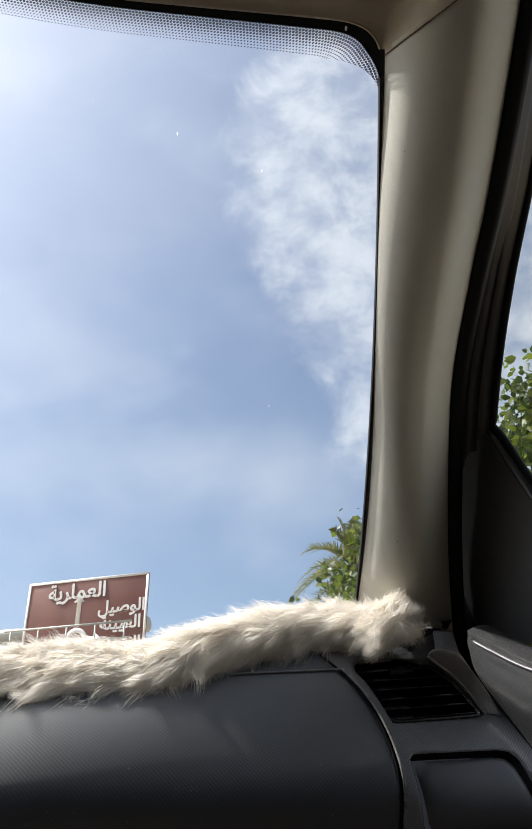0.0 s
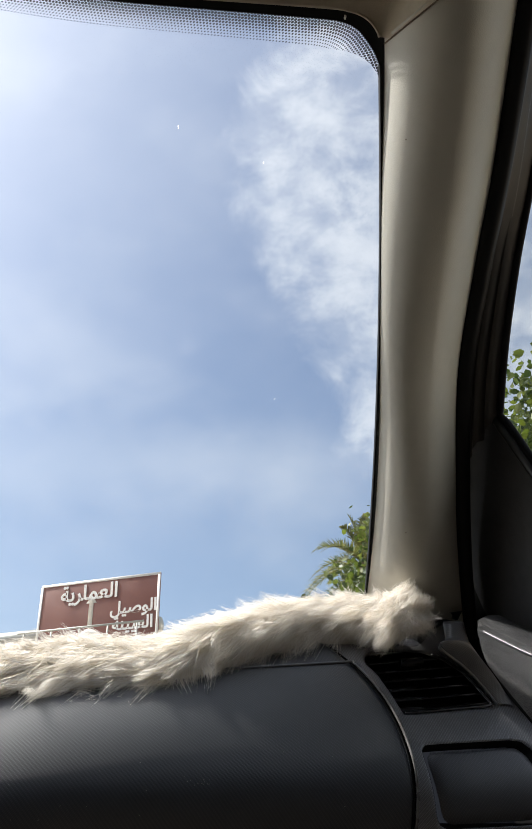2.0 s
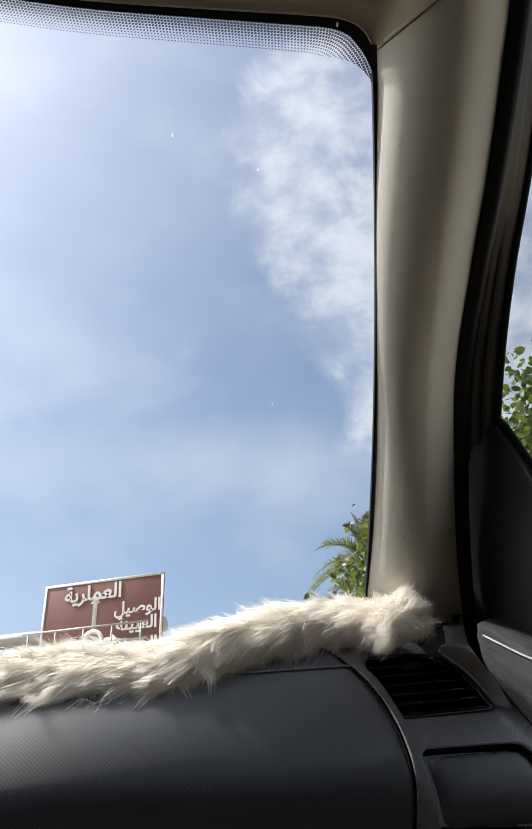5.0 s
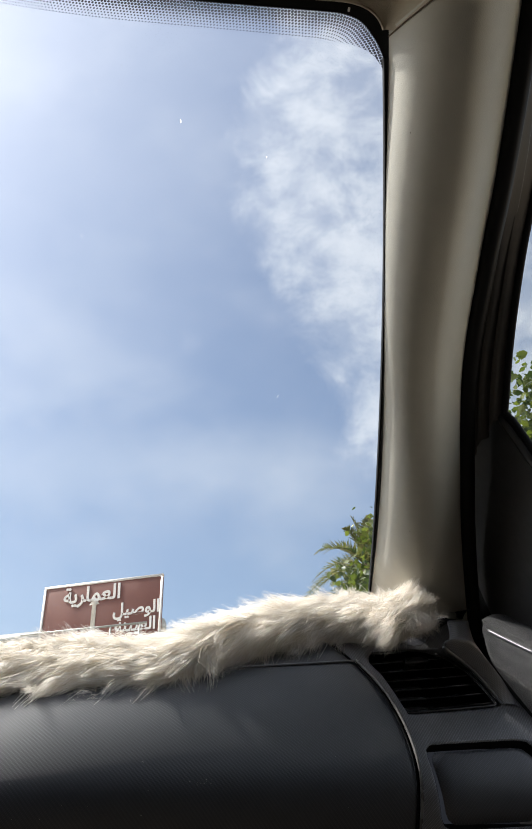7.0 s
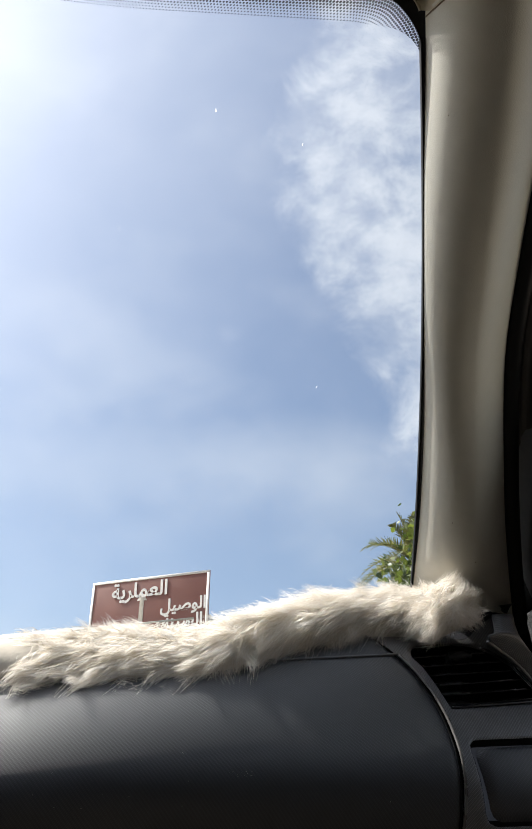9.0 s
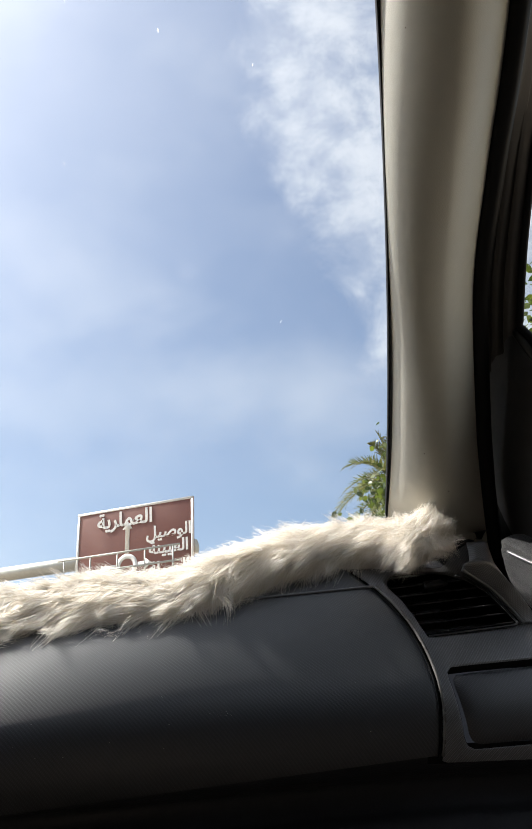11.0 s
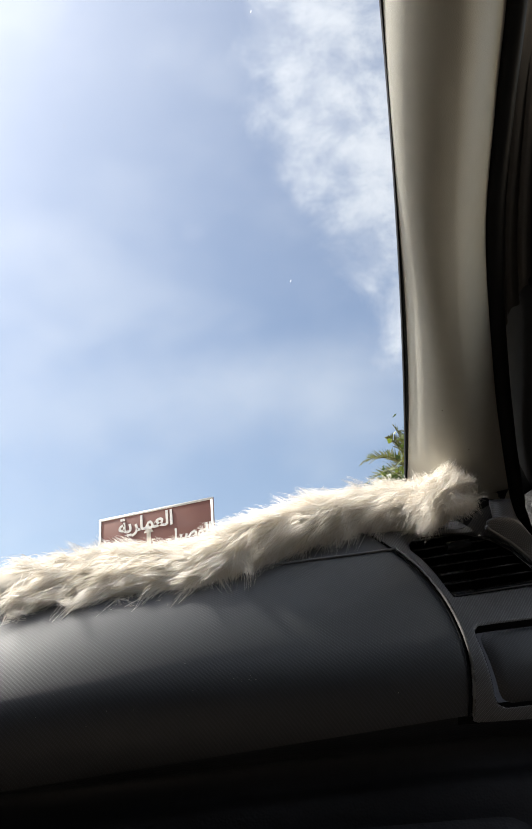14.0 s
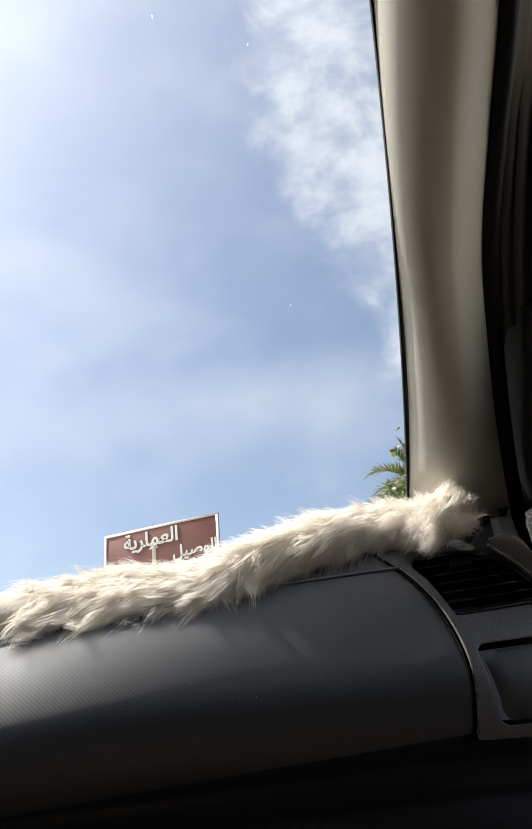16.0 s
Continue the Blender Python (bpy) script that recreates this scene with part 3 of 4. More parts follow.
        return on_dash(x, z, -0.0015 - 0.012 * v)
    part("lid_gap", sheet(well, 120, 2), VOID, frame_, "gap round the lid, coloured near black for shade")
    cx, cz = 0.366, 1.031
    shrink = [(x - 0.0048 * (1 if x > cx else -1), z - 0.0050 * (1 if z > cz else -1)) for x, z in LID_HOLE]
    inner = loop_points(shrink, 96)
    core = [(cx + (x - cx) * 0.02, cz + (z - cz) * 0.02) for x, z in inner]
    lid = part("lid", ring_panel(inner, core, 12, proud=-0.001, corner=0.004), VINYL, dash, "square lid with woven grain and rounded corners")
    # underside and glovebox
    def under(u, v):
        x = -1.05 + 1.60 * u
        y0, z0 = dash_y(x, 0.99) + 0.016, 0.9890 + 0.086 * (min(x, 0.32) - 0.1) * 0.5
        prof = [(0.0, 0.0, 0.0), (0.006, -0.012, 0), (0.028, -0.022, 0), (0.046, -0.030, 0), (0.050, -0.050, 0), (0.040, -0.075, 0), (0.040, -0.16, 0), (0.06, -0.27, 0), (0.13, -0.36, 0)]
        p = spline(prof, v)
        return Vector((x, y0 + p.x, z0 + p.y))
    part("lower_panel", sheet(under, 60, 60), PEBBLE, dash, "pebbled lower panel in shade")
    def glove(u, v):
        x = -0.33 + 0.70 * u
        r = min(u, 1 - u) * 0.70
        zt = 0.905 - 0.030 * (1 - min(1.0, r / 0.045)) ** 2
        z = zt - (zt - 0.70) * v
        edge = 0.006 * smooth(0, 0.02, min(u, 1 - u)) * smooth(0, 0.05, min(v, 1 - v))
        return Vector((x, dash_y(x, 0.99) + 0.042 - edge + 0.06 * max(0, v - 0.4) ** 2, z))
    part("glovebox_lid", sheet(glove, 60, 30), PEBBLE, dash, "pebbled black glovebox lid with rounded corners")
    return dash


make_dashboard()


def make_dust():
    """Pale crumbs of dust on the pad."""
    rng = random.Random(8)
    bm = bmesh.new()
    for k in range(34):
        if k < 16:
            x, z = rng.gauss(0.098, 0.007), rng.gauss(1.026, 0.0035)
        else:
            x, z = rng.uniform(-0.15, 0.24), rng.uniform(0.995, 1.06)
        size = rng.uniform(0.00012, 0.00034)
        bmesh.ops.create_icosphere(bm, subdivisions=1, radius=size, matrix=Matrix.Translation(on_dash(x, z, 0.0029)) @ Matrix.Diagonal((1.6, 1, 0.6, 1)))
    tagged(part("dust_crumbs", bm, FLECK, bpy.data.objects["dashboard"], "pale crumbs of dust"), kind="stuff")


make_dust()

# ---- the door ----


def door_x(z):
    return 0.425 - 0.33 * (z - 1.2)



def make_door():
    door = tagged(empty("door_1", (0.42, 0.3, 0.5)), "black car door with grey sill, mirror sail panel and window", "car door", kind="structure")
    depth = [0.0, 0.010, 0.004, 0.003, 0.010, 0.011, 0.004, 0.013, 0.014, 0.006, 0.003]
    inward = Vector((-0.75, -0.65, 0)).normalized()

    def strip(u, v):
        a = spline(PILLAR_R, 0.02 + 0.66 * v) + Vector((0.004, 0.006, 0))
        b = spline(WINDOW_FRONT, v)
        s = u * (len(depth) - 1)
        i = min(int(s), len(depth) - 2)
        f = s - i
        d = depth[i] + (depth[i + 1] - depth[i]) * f * f * (3 - 2 * f)
        return a.lerp(b, u) + inward * (d - 0.006)
    part("window_frame", sheet(strip, 50, 50), PLASTIC, door, "black ridged window frame")
    seal = [beyond(PILLAR_R, 0.01 + 1.08 * i / 60) + Vector((0.0075, 0.003, 0.001)) for i in range(61)]
    part("door_seal", tube(seal, 0.0085, 10), RUBBER, door, "black rubber door seal along the pillar")
    run = [spline(WINDOW_FRONT, i / 40) + inward * 0.002 for i in range(41)]
    run += [Vector((door_x(z), y, z)) for y, z in ((0.668, 1.342), (0.664, 1.325), (0.659, 1.300), (0.652, 1.265), (0.641, 1.22), (0.632, 1.18))]
    part("glass_channel", tube(run, 0.0036, 8), RUBBER, door, "thin dark channel round the glass")

    def sail(u, v):
        z = 1.345 + 0.02 * u - (0.18 + 0.02 * u) * v
        rear = spline([(0.671, 1.365, 0), (0.669, 1.345, 0), (0.6585, 1.297, 0), (0.645, 1.235, 0), (0.630, 1.165, 0)], v)
        front = 0.955
        y = front + (rear.x - front) * u
        dish = -0.003 * math.sin(math.pi * u) * math.sin(math.pi * min(1, v * 1.05))
        return Vector((door_x(z) - 0.003 + dish + 0.02 * (1 - smooth(0.0, 0.3, v)) * (1 - u), y, z))
    part("sail_panel", sheet(sail, 30, 40), SAIL, door, "plain black triangular mirror panel")
    rim = [Vector((door_x(z) - 0.004, y + 0.004, z)) for y, z in ((0.6735, 1.354), (0.671, 1.340), (0.6605, 1.297), (0.652, 1.262), (0.643, 1.222), (0.634, 1.185))]
    part("sail_edge", tube(rim, 0.005, 8), PLASTIC_SHINY, door, "rounded edge of the mirror panel")
    # jamb behind the gap between dashboard and door, near black for the gap's shade
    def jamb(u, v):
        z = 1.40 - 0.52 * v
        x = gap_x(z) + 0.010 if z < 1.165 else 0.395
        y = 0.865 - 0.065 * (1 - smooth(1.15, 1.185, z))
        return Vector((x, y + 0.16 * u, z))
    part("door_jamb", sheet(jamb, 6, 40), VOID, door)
    front_y = lambda z: 0.655 + 0.15 * (z - 1.12) if z < 1.35 else 0.690 - 1.58 * (z - 1.35)
    glass = sheet(lambda u, v: Vector((door_x(1.12 + 0.53 * v) + 0.004, front_y(1.12 + 0.53 * v) * (1 - u) - 0.64 * u, 1.12 + 0.53 * v)), 2, 20)
    pane = part("side_glass", glass, SIDE_GLASS, door)
    pane.visible_shadow = False

    # sill and door card
    shoulder = [(0.3885, 0.826, 1.1865), (0.3985, 0.792, 1.1640), (0.414, 0.746, 1.1360), (0.428, 0.68, 1.112), (0.436, 0.56, 1.10), (0.438, 0.30, 1.10), (0.438, -0.2, 1.10), (0.438, -0.9, 1.10)]
    def plain_card(u, v):
        s = spline(shoulder, u ** 1.5)
        if v < 0.4:
            f = v / 0.4
            sill = s + Vector((0.034, 0.003, 0.012))
            p = sill.lerp(s, f)
            return p + Vector((-0.001, -0.001, 0.004)) * math.sin(math.pi * f)
        f = (v - 0.4) / 0.6
        z = 1.1865 - 0.30 * f ** 1.3
        near = 1.0 - 0.045 * smooth(0.0, 1.0, f)
        eye = Vector((0.0, 0.0, 0.95))
        edge = Vector((gap_x(z) + 0.003 - 0.012 * smooth(1.09, 1.13, z) * (1 - smooth(1.16, 1.186, z)), 0.826 - 0.17 * (1.1865 - z), z))
        edge = eye + (edge - eye) * near
        first = Vector(shoulder[0])
        return edge + (s - first)
    def card(u, v):
        return sum((plain_card(u, min(1.0, max(0.0, v + d))) for d in (-0.06, -0.045, -0.03, -0.015, 0.0, 0.015, 0.03, 0.045, 0.06)), Vector()) * 0.1 + Vector((0, 0, 0.095))
    part("door_card", sheet(card, 70, 80, lambda u, v: (u * 1.4, v * 0.5)), DOOR_VINYL, door, "dark grey moulded door trim with rounded shoulder")
    # lighter glossy strip added along the shoulder to draw its highlight
    crest = [spline(shoulder, (i / 80) ** 1.5) * 0.9 + Vector((0.0012, 0.0005, 0.0930)) for i in range(13, 81)]
    part("shoulder_highlight", tube(crest, 0.0015, 10), TRIM_EDGE, door, "thin lighter strip added as highlight on the door trim's top edge")


make_door()

# ---- closing the cabin ----
tagged(part("floor", box((-1.1, -1.5, 0.30), (0.62, 1.3, 0.34)), GREY_CARPET), "dark brown carpeted car floor", "car floor", kind="structure")
# out of view; closed to the roof to keep light from behind out
tagged(part("wall_rear", box((-1.1, -1.54, 0.34), (0.62, -1.5, 1.715)), GREY_CARPET), "unseen dark brown rear wall, full height to block light", "wall", kind="structure")
tagged(part("wall_left", box((-1.14, -1.5, 0.34), (-1.10, 1.3, 1.24)), GREY_CARPET), "plain dark brown door side of the cabin", "wall", kind="structure")
tagged(part("wall_right", box((0.62, -1.5, 0.34), (0.66, 1.3, 1.05)), GREY_CARPET), "plain dark brown door side of the cabin", "wall", kind="structure")
# two unseen panels added over the rear side openings to cut cabin light
tagged(part("wall_left_light_block", box((-1.14, -1.5, 1.24), (-1.10, 0.12, 1.715)), GREY_CARPET), "unseen dark brown panel added to block light from the rear side", "wall", kind="structure")
tagged(part("wall_right_light_block", box((0.62, -1.5, 1.05), (0.66, -0.05, 1.715)), GREY_CARPET), "unseen dark brown panel added to block light from the rear side", "wall", kind="structure")
tagged(part("wall_front", box((-1.1, 1.26, 0.34), (0.62, 1.30, 1.14)), PEBBLE), "plain dark bulkhead below the windscreen", "wall", kind="structure")
tagged(part("roof", box((-1.14, -1.54, 1.72), (0.62, 0.20, 1.75), 0.01), PLASTIC), "plain car roof over the headliner", "roof", kind="structure")

# ---- the sheepskin on the dashboard ----
SPINE = [(-0.80, 0.884, 1.121), (-0.50, 0.879, 1.125), (-0.25, 0.871, 1.128), (-0.12, 0.867, 1.131), (-0.04, 0.866, 1.136), (0.03, 0.866, 1.138), (0.072, 0.866, 1.144), (0.105, 0.868, 1.158), (0.16, 0.874, 1.179), (0.22, 0.876, 1.194), (0.266, 0.862, 1.197), (0.290, 0.832, 1.190), (0.304, 0.815, 1.192), (0.318, 0.803, 1.189)]


def make_fleece():
    cover = tagged(empty("sheepskin_cover", (0.0, 0.87, 1.12)), "cream long-haired sheepskin strip lying along the dashboard top", "dash cover")
    rng = np.random.default_rng(11)

    def centre(s):
        return spline(SPINE, s)

    def girth(s):
        thick = 0.0182 + 0.0018 * math.sin(s * 23.0) + 0.0016 * math.sin(s * 57.0 + 1)
        x = centre(s).x
        thick *= 1 + 0.25 * math.exp(-((x - 0.045) / 0.05) ** 2)
        return thick * (1 - 0.20 * smooth(0.23, 0.30, x)) * (1 - 0.75 * smooth(0.88, 1.0, s))

    def axes(s):
        """The strip's section: a flattened oval, its long way tipped down towards the cabin."""
        flat = 1 - smooth(0.03, 0.13, centre(s).x)
        tip = radians(22 + 22 * flat)
        return Vector((0, -math.cos(tip), -math.sin(tip))) * (1.36 + 0.24 * flat), Vector((0, -math.sin(tip), math.cos(tip))) * (0.98 - 0.18 * flat)

    def skin(s, q, grow=1.0):
        a, b = axes(s)
        return centre(s) + (a * math.cos(q) + b * math.sin(q)) * girth(s) * grow

    def out(s, q):
        a, b = axes(s)
        return (a * (math.cos(q) / a.length_squared) + b * (math.sin(q) / b.length_squared)).normalized()
    part("hide", sheet(lambda u, v: skin(u, 2 * math.pi * v), 120, 20), HIDE, cover, "felted cream underlayer")
    # locks of hair: each lock leans its own way and its hairs close up towards the tip
    seg, per, locks = 6, 44, 2300
    unit = lambda a: a / np.linalg.norm(a, axis=-1, keepdims=True)
    s = 0.24 + 0.76 * rng.random(locks) ** 0.9
    s = np.where(rng.random(locks) < 0.10, rng.uniform(0.90, 1.0, locks), s)
    q = np.where(s > 0.88, rng.uniform(-2.4, 2.8, locks), rng.uniform(-1.5, 2.6, locks))
    root = np.array([skin(a, b) for a, b in zip(s, q)])
    normal = np.array([out(a, b) for a, b in zip(s, q)])
    along = unit(np.array([centre(min(1, a + 0.01)) - centre(max(0, a - 0.01)) for a in s]))
    end = s > 0.93
    way = np.where(end, rng.choice((-0.2, 1.0), locks), -1.0) * rng.uniform(0.5, 1.25, locks)
    comb = along * way[:, None] + rng.normal(0, 0.24, (locks, 3)) + np.array((0.0, -0.05, -0.10))
    comb[end] += np.array((0.1, -0.1, 0.35)) * rng.uniform(0, 1, (int(end.sum()), 1))
    # the locks sweep down the face of the strip, and stand up along its back edge
    comb[:, 2] -= 0.30 * np.cos(q) * (np.sin(q) < 0.9)
    lift = rng.uniform(0.08, 0.42, locks) * np.where((root[:, 0] < 0.08) & (np.sin(q) > 0.5), 0.35, 1.0)
    right = np.clip((root[:, 0] - 0.23) / 0.06, 0, 1)
    length = rng.uniform(0.016, 0.034, locks) * (1 - 0.30 * right) * np.where(end, 0.75, 1.0)
    droop = np.array((0, 0.0, -1.0)) * (rng.uniform(0.1, 0.6, locks) * np.where(np.sin(q) < 0.35, 1.0, 0.3))[:, None]
    droop *= (1 - 0.9 * right)[:, None]
    length *= np.where((root[:, 0] < 0.08) & (np.sin(q) > 0.5), 0.7, 1.0)
    tuft = (root[:, 0] > 0.302) & (root[:, 0] < 0.324) & (np.sin(q) > 0.1)
    comb[tuft] = np.array((0.45, -0.15, 0.55)) + rng.normal(0, 0.22, (int(tuft.sum()), 3))
    below = end & (np.sin(q) < 0.0)
    comb[below] += np.array((-0.3, -0.2, -0.7))
    # curly ends along the lower lip
    low = (np.sin(q) < 0.05) & (root[:, 0] < 0.13)
    comb[low] = comb[low] * 0.5 + np.array((-0.15, -0.45, -0.35)) + rng.normal(0, 0.3, (int(low.sum()), 3))
    length[low] *= rng.uniform(0.45, 0.85, int(low.sum()))
    wisp = low & (rng.random(locks) < 0.34)
    comb[wisp] += np.array((0.1, -0.3, -0.6))
    length[wisp] *= 1.15
    axis, curl = unit(rng.normal(0, 1, (locks, 3))), rng.uniform(0.0, 0.8, locks) * np.where(low, 4.5, np.where(end, 2.5, 1.0))
    rep = lambda a: np.repeat(a, per, axis=0)
    count = locks * per
    root, normal, comb, droop, axis, curl, lift = rep(root), rep(normal), rep(comb), rep(droop), rep(axis), rep(curl), rep(lift)
    start = root + rng.normal(0, 0.0048, (count, 3)) * np.array((1.3, 0.8, 0.8))
    ln = (rep(length) * rng.uniform(0.65, 1.12, count))[:, None]
    stray = rng.normal(0, 1, (count, 3)) * np.where(rng.random(count) < 0.95, 0.06, 0.26)[:, None]
    d0 = unit(normal * lift[:, None] + comb * 0.8 + stray)
    flat = unit(np.cross(d0, rng.normal(0, 1, (count, 3)))) * rng.uniform(0.00013, 0.00034, count)[:, None]
    bend = np.cross(axis, d0) * curl[:, None] * ln * 0.35
    verts = np.empty((count, seg + 1, 2, 3))
    for i in range(seg + 1):
        f = i / seg
        p = start + d0 * ln * f * (1 - 0.25 * f) + (comb * 0.45 + droop * 0.55) * ln * f * f + (root - start) * 0.62 * f + bend * math.sin(f * 5.0) * f
        w = flat * (1 - 0.85 * f * f)
        verts[:, i, 0], verts[:, i, 1] = p - w, p + w
    first = (np.arange(count) * 2 * (seg + 1))[:, None] + 2 * np.arange(seg)[None, :]
    faces = np.stack([first, first + 1, first + 3, first + 2], -1).reshape(-1, 4)
    verts = verts.reshape(-1, 3)
    me = bpy.data.meshes.new("fleece")
    me.from_pydata(verts, [], faces)
    me.materials.append(HAIR)
    hair = new("fleece", me)
    hold(hair, cover)
    tagged(hair, "long cream sheep's wool in combed locks", kind="stuff")


make_fleece()

# ---- outside ----
tagged(part("ground", box((-900, -900, -0.4), (900, 900, -0.02)), SAND), "dry sandy ground reaching the horizon", "ground", kind="structure")
tagged(part("road", box((-7.5, -400, -0.03), (3.6, 600, 0.0)), ASPHALT), "worn grey asphalt road", "road", kind="structure")


def make_tree(at, height, crown, seed, label, clumps=130):
    """A small broad-leaved roadside tree: forking limbs and many leaves in loose clumps."""
    tree = tagged(empty("tree", at), label, "tree", group="roadside trees")
    rng = random.Random(seed)
    at = Vector(at)
    trunk_pts = [at + Vector((0.10 * math.sin(i * 1.1), 0.08 * math.cos(i * 1.7), height * 0.55 * i / 8)) for i in range(9)]
    part("trunk", tube(trunk_pts, lambda f: 0.14 - 0.07 * f, 10), BARK, tree)
    tips = []
    for k in range(22):
        a = 2 * math.pi * k / 22 + rng.uniform(-0.3, 0.3)
        start = trunk_pts[4 + k % 5]
        reach = crown * rng.uniform(0.55, 0.95)
        end = at + Vector((math.cos(a) * reach, math.sin(a) * reach, height * rng.uniform(0.62, 0.93) - reach * 0.12))
        mid = start.lerp(end, 0.5) + Vector((0, 0, 0.15))
        pts = [spline([start, mid, end], i / 8) for i in range(9)]
        part("limb", tube(pts, lambda f: 0.05 * (1 - f) + 0.008, 6), BARK, tree)
        tips += [pts[4], pts[6], pts[8]]
    tips += [at + Vector((rng.gauss(0, crown * 0.25), rng.gauss(0, crown * 0.25), height * rng.uniform(0.8, 0.97))) for _ in range(14)]
    while len(tips) < clumps:
        d = Vector((rng.uniform(-1, 1), rng.uniform(-1, 1), rng.uniform(-1, 1)))
        if 0.5 < d.length < 1:
            tips.append(at + Vector((d.x * crown * 0.88, d.y * crown * 0.88, height * (0.72 + 0.21 * d.z))))
    verts, faces = [], []
    for tip in tips:
        for _ in range(320):
            c = tip + Vector((rng.gauss(0, 0.16), rng.gauss(0, 0.16), rng.gauss(0, 0.13)))
            size = rng.uniform(0.022, 0.046)
            d = Vector((rng.gauss(0, 1), rng.gauss(0, 1), rng.gauss(-0.5, 0.7))).normalized()
            s = d.cross(Vector((rng.gauss(0, 1), rng.gauss(0, 1), rng.gauss(0, 1)))).normalized()
            n = d.cross(s)
            b = len(verts)
            verts += [c - d * size, c - d * size * 0.35 + s * size * 0.72, c + d * size * 0.3 + s * size * 0.6 - n * size * 0.1, c + d * size * 1.15 - n * size * 0.25, c + d * size * 0.3 - s * size * 0.6 - n * size * 0.1, c - d * size * 0.35 - s * size * 0.72]
            faces += [(b, b + 1, b + 2, b + 3), (b, b + 3, b + 4, b + 5)]
    me = bpy.data.meshes.new("crown")
    me.from_pydata([tuple(v) for v in verts], [], faces)
    me.materials.append(LEAF)
    ob = new("crown", me)
    hold(ob, tree)
    return tree


make_tree((4.36, 8.4, -0.02), 4.92, 2.0, 3, "leafy green roadside tree with pale sunlit leaves", 150)
make_tree((4.05, 5.5, -0.02), 4.75, 1.5, 7, "dense broad-leaved tree close beside the car's side window", 120)


def make_palm(at, height, seed):
    """A date palm: a rough tapered trunk and arching feathered fronds."""
    palm = tagged(empty("palm_tree", at), "grey-green date palm with arching feathery fronds and rough trunk", "palm tree")
    rng = random.Random(seed)
    at = Vector(at)
    pts = [at + Vector((0.05 * math.sin(i * 0.5), 0.04 * math.sin(i * 0.8), height * i / 40)) for i in range(41)]
    part("trunk", tube(pts, lambda f: 0.27 - 0.07 * f + 0.03 * (round(f * 40) % 2) + 0.10 * smooth(0.93, 1.0, f), 12), BARK, palm, "rough brown trunk with old leaf stubs")
    top = pts[-1]
    for k in range(34):
        turn, rise = k * 2.39996 + rng.uniform(-0.2, 0.2), radians(82 - 105 * (k / 33) ** 1.15 + rng.uniform(-6, 6))
        flat = Vector((math.cos(turn), math.sin(turn), 0))
        length = rng.uniform(1.7, 2.3)
        d0 = flat * math.cos(rise) + Vector((0, 0, math.sin(rise)))
        spine = [top + d0 * length * f + Vector((0, 0, -0.62 * length * f * f * (0.35 + math.cos(rise)))) for f in (i / 24 for i in range(25))]
        bm = tube(spine, lambda f: 0.022 * (1 - f) + 0.004, 5)
        for i in range(4, 25):
            ahead = (spine[i] - spine[i - 1]).normalized()
            side = ahead.cross(Vector((0, 0, 1)))
            side = side.normalized() if side.length > 0.05 else Vector((1, 0, 0))
            up = side.cross(ahead)
            reach = 0.36 * math.sin(math.pi * min(0.97, 0.15 + 0.85 * i / 24)) + 0.05
            for lean in (-1, 1):
                for h in (0.0, 0.5):
                    c = spine[i].lerp(spine[i - 1], h)
                    way = (ahead * 0.75 + side * lean * rng.uniform(0.7, 1.0) + up * rng.uniform(0.15, 0.5)).normalized()
                    tip = c + way * reach * rng.uniform(0.85, 1.1) - Vector((0, 0, 0.04))
                    w = ahead * 0.016
                    bm.faces.new([bm.verts.new(p) for p in (c - w, c.lerp(tip, 0.5) - w, tip, c.lerp(tip, 0.5) + w, c + w)])
        part("frond", bm, PALM_LEAF, palm)
    return palm


make_palm((6.25, 19.03, -0.02), 7.85, 4)

# ---- the overhead road sign ----


def letters(text, size):
    curve = bpy.data.curves.new("word", "FONT")
    curve.offset = 0.022 * size
    curve.body, curve.size, curve.extrude, curve.align_x, curve.align_y, curve.resolution_u = text, size, 0.01, "CENTER", "CENTER", 3
    tmp = bpy.data.objects.new("word", curve)
    scene.collection.objects.link(tmp)
    bpy.context.view_layer.update()
    me = bpy.data.meshes.new_from_object(tmp.evaluated_get(bpy.context.evaluated_depsgraph_get()))
    bpy.data.objects.remove(tmp)
    return me


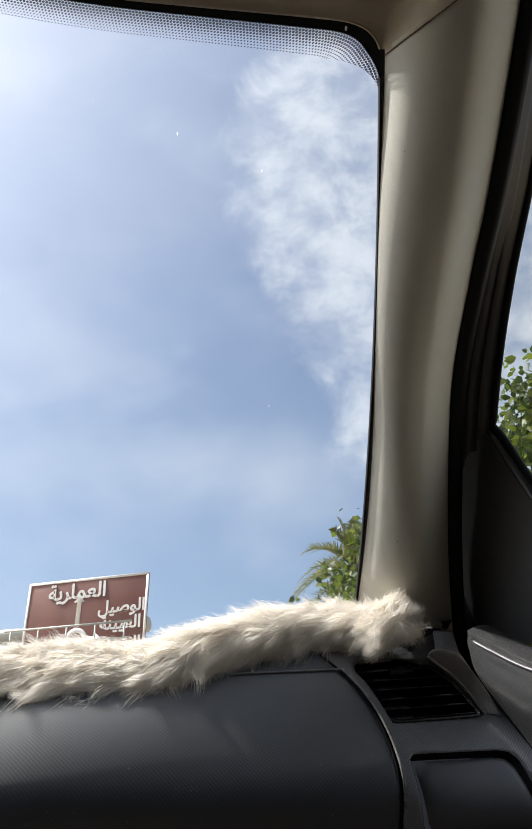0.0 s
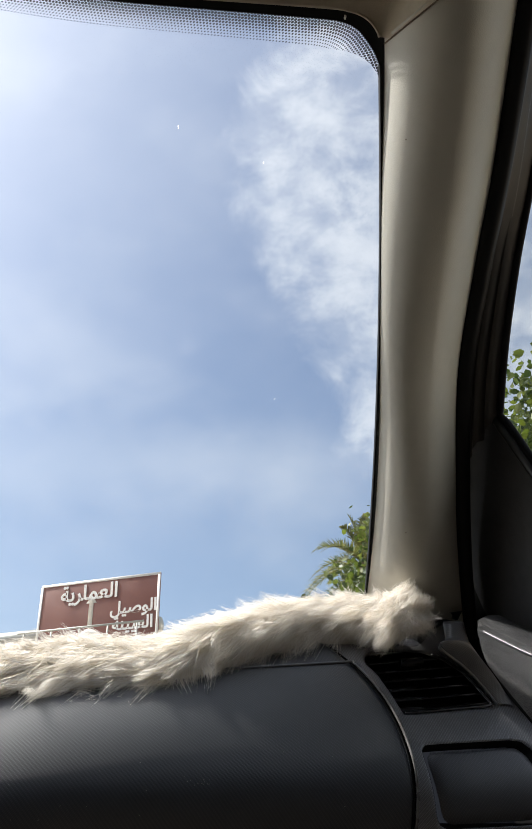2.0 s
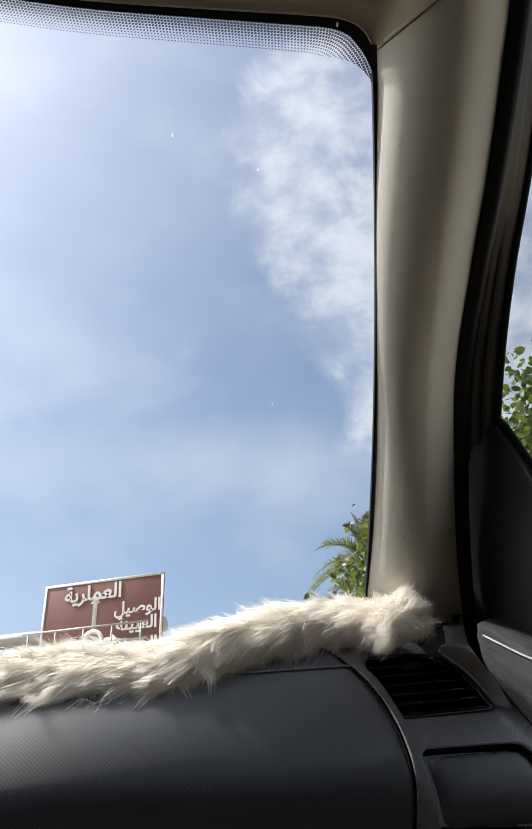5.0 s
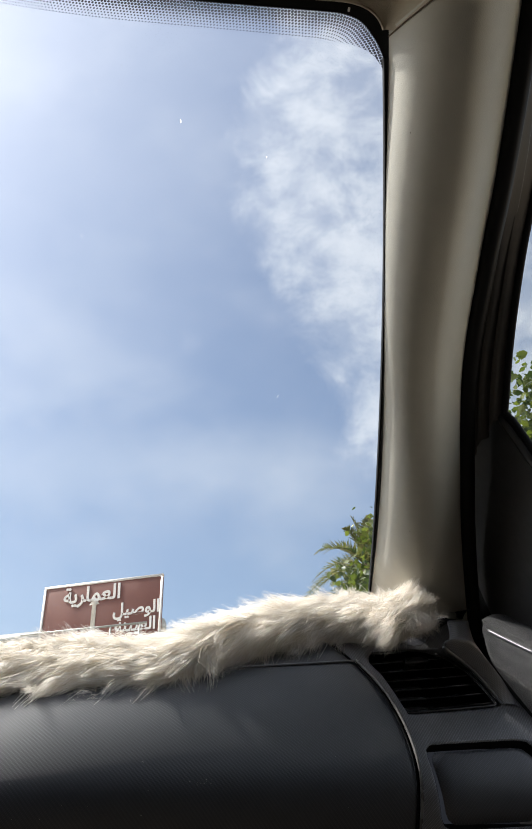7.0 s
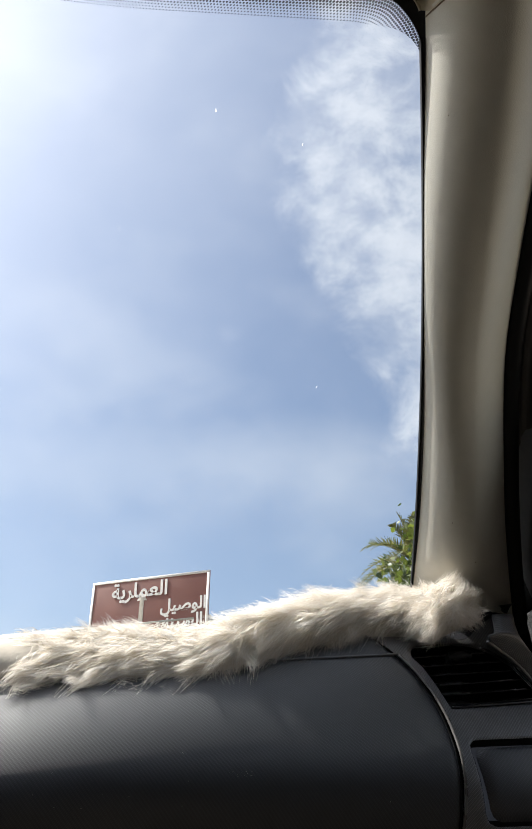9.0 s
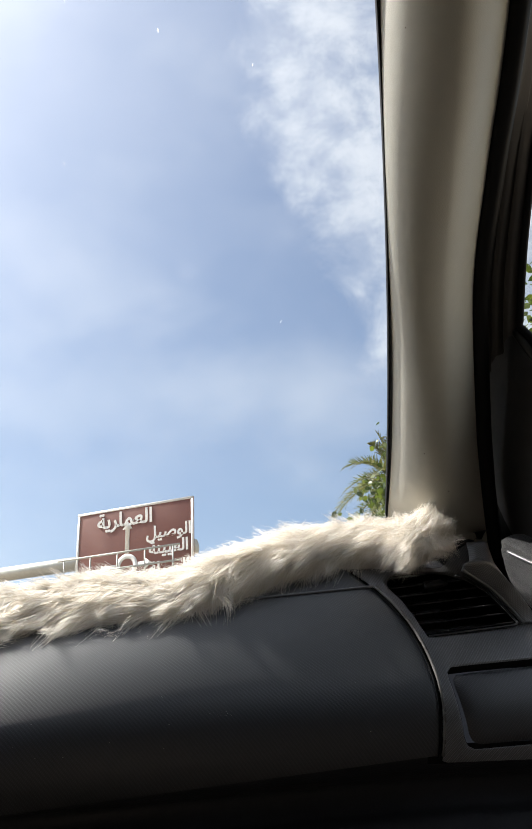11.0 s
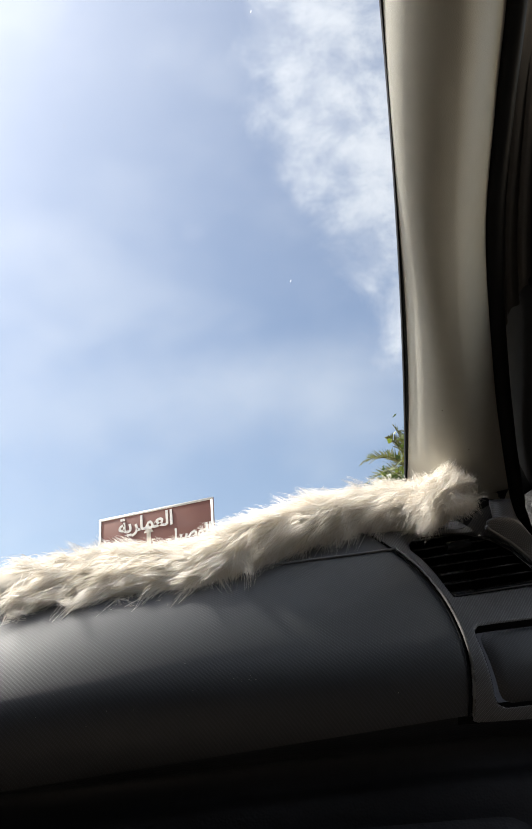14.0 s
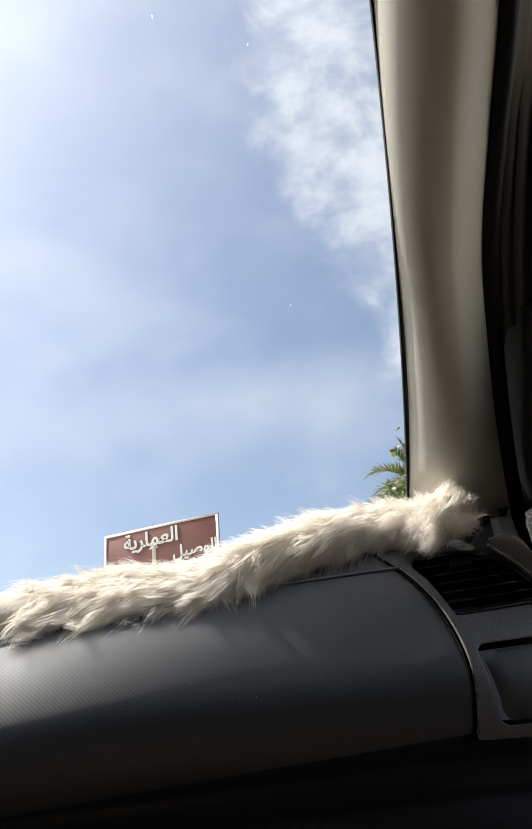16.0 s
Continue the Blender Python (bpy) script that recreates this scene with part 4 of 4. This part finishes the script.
def make_sign():
    at = Vector((-13.5, 28.35, 1.13))
    sign = tagged(empty("road_sign", at), "brown overhead direction sign with white lettering on steel gantry", "road sign")

    def add(name, bm, mat, parent=sign, label=""):
        return part(name, bm, mat, parent, label)
    x0, x1, z1, z0 = -6.4, -2.47, 10.18, 7.75
    board = add("board", box((x0, 27.97, z0), (x1, 28.03, z1), 0.02), SIGN_BROWN, sign, "brown sheet-metal sign board")
    b = 0.075
    for name, lo, hi in (("top", (x0, 27.955, z1 - b), (x1, 27.968, z1)), ("bottom", (x0, 27.955, z0), (x1, 27.968, z0 + b)), ("left", (x0, 27.955, z0 + b), (x0 + b, 27.968, z1 - b)), ("right", (x1 - b, 27.955, z0 + b), (x1, 27.968, z1 - b))):
        add("white_border", box(lo, hi), SIGN_WHITE, board, "thin white border")
    cx, cz = -4.65, 8.35
    ring = bmesh.new()
    rows = []
    for k in range(48):
        q = 2 * math.pi * k / 48
        rows.append([ring.verts.new((cx + math.cos(q) * r, y, cz + math.sin(q) * r)) for r, y in ((0.22, 27.966), (0.22, 27.955), (0.36, 27.955), (0.36, 27.966))])
    for k in range(48):
        one, two = rows[k], rows[(k + 1) % 48]
        for j in range(3):
            ring.faces.new((one[j], one[j + 1], two[j + 1], two[j]))
    add("roundabout_symbol", ring, SIGN_WHITE, board, "white roundabout ring")

    def flat(points):
        bm = bmesh.new()
        front = [bm.verts.new((x, 27.955, z)) for x, z in points]
        back = [bm.verts.new((x, 27.967, z)) for x, z in points]
        bm.faces.new(front)
        bm.faces.new(back[::-1])
        for i in range(len(points)):
            j = (i + 1) % len(points)
            bm.faces.new((front[i], front[j], back[j], back[i]))
        return bm
    add("arrow", flat([(cx - 0.07, cz + 0.38), (cx + 0.07, cz + 0.38), (cx + 0.07, cz + 1.12), (cx + 0.17, cz + 1.12), (cx, cz + 1.36), (cx - 0.17, cz + 1.12), (cx - 0.07, cz + 1.12)]), SIGN_WHITE, board, "white arrow pointing up")
    add("arrow", flat([(cx + 0.38, cz - 0.07), (cx + 0.60, cz - 0.07), (cx + 0.60, cz - 0.17), (cx + 0.84, cz), (cx + 0.60, cz + 0.17), (cx + 0.60, cz + 0.07), (cx + 0.38, cz + 0.07)]), SIGN_WHITE, board, "white arrow pointing to the side")
    add("arrow_stem", flat([(cx - 0.85, cz - 0.07), (cx - 0.38, cz - 0.07), (cx - 0.38, cz + 0.07), (cx - 0.85, cz + 0.07)]), SIGN_WHITE, board)
    # joined letter forms, written in the order in which they stand from left to right
    words = (("\ufe94\ufef3\ufeae\ufe8e\ufee4\ufecc\ufedf\u0627", (-4.75, 9.78), 0.62), ("\ufede\ufef4\ufebb\ufeee\ufedf\u0627", (-3.27, 9.22), 0.50), ("\ufe94\ufee8\ufef4\ufef4\ufecc\ufedf\u0627", (-3.27, 8.74), 0.50), ("\ufe94\ufee0\ufef4\ufe92\ufea0\ufedf\u0627", (-3.25, 8.14), 0.50))
    for text, (x, z), size in words:
        me = letters(text, size)
        me.materials.append(SIGN_WHITE)
        ob = new("lettering", me)
        hold(ob, board)
        ob.matrix_basis = Matrix.Translation((x, 27.955, z)) @ Matrix.Rotation(radians(90), 4, "X")
        ob["label"] = "white lettering of a place name"
    # catwalk and brackets below the board
    deck = add("catwalk", box((x0 - 0.1, 27.0, 7.58), (x1 + 0.1, 27.85, 7.63), 0.01), STEEL, sign, "perforated steel walkway")
    for z in (8.05, 8.5):
        add("handrail", tube([(x0, 27.05, z), (x1, 27.05, z)], 0.03, 8), STEEL, sign)
    for i in range(5):
        x = x0 + 0.2 + (x1 - x0 - 0.4) * i / 4
        add("rail_post", tube([(x, 27.05, 7.6), (x, 27.05, 8.5)], 0.025, 8), STEEL, sign)
        add("bracket", box((x - 0.04, 26.6, 7.45), (x + 0.04, 28.4, 7.56), 0.01), STEEL, sign)
    add("gantry_beam", tube([(-13.6, 28.35, 8.75), (x1 - 0.1, 28.35, 8.75)], 0.22, 14), STEEL, sign, "round steel gantry beam")
    add("gantry_post", tube([(-13.5, 28.35, 1.13), (-13.5, 28.35, 9.0)], lambda f: 0.30 - 0.06 * f, 16), STEEL, sign, "tall steel post of the gantry")
    # over the lanes, turned towards oncoming traffic
    sign.matrix_basis = Matrix.Translation((1.596, 23.78, 9.05)) @ Matrix.Rotation(radians(-29.2), 4, "Z") @ Matrix.Translation((2.47, -27.97, -10.18)) @ Matrix.Translation(at)
    return sign


make_sign()
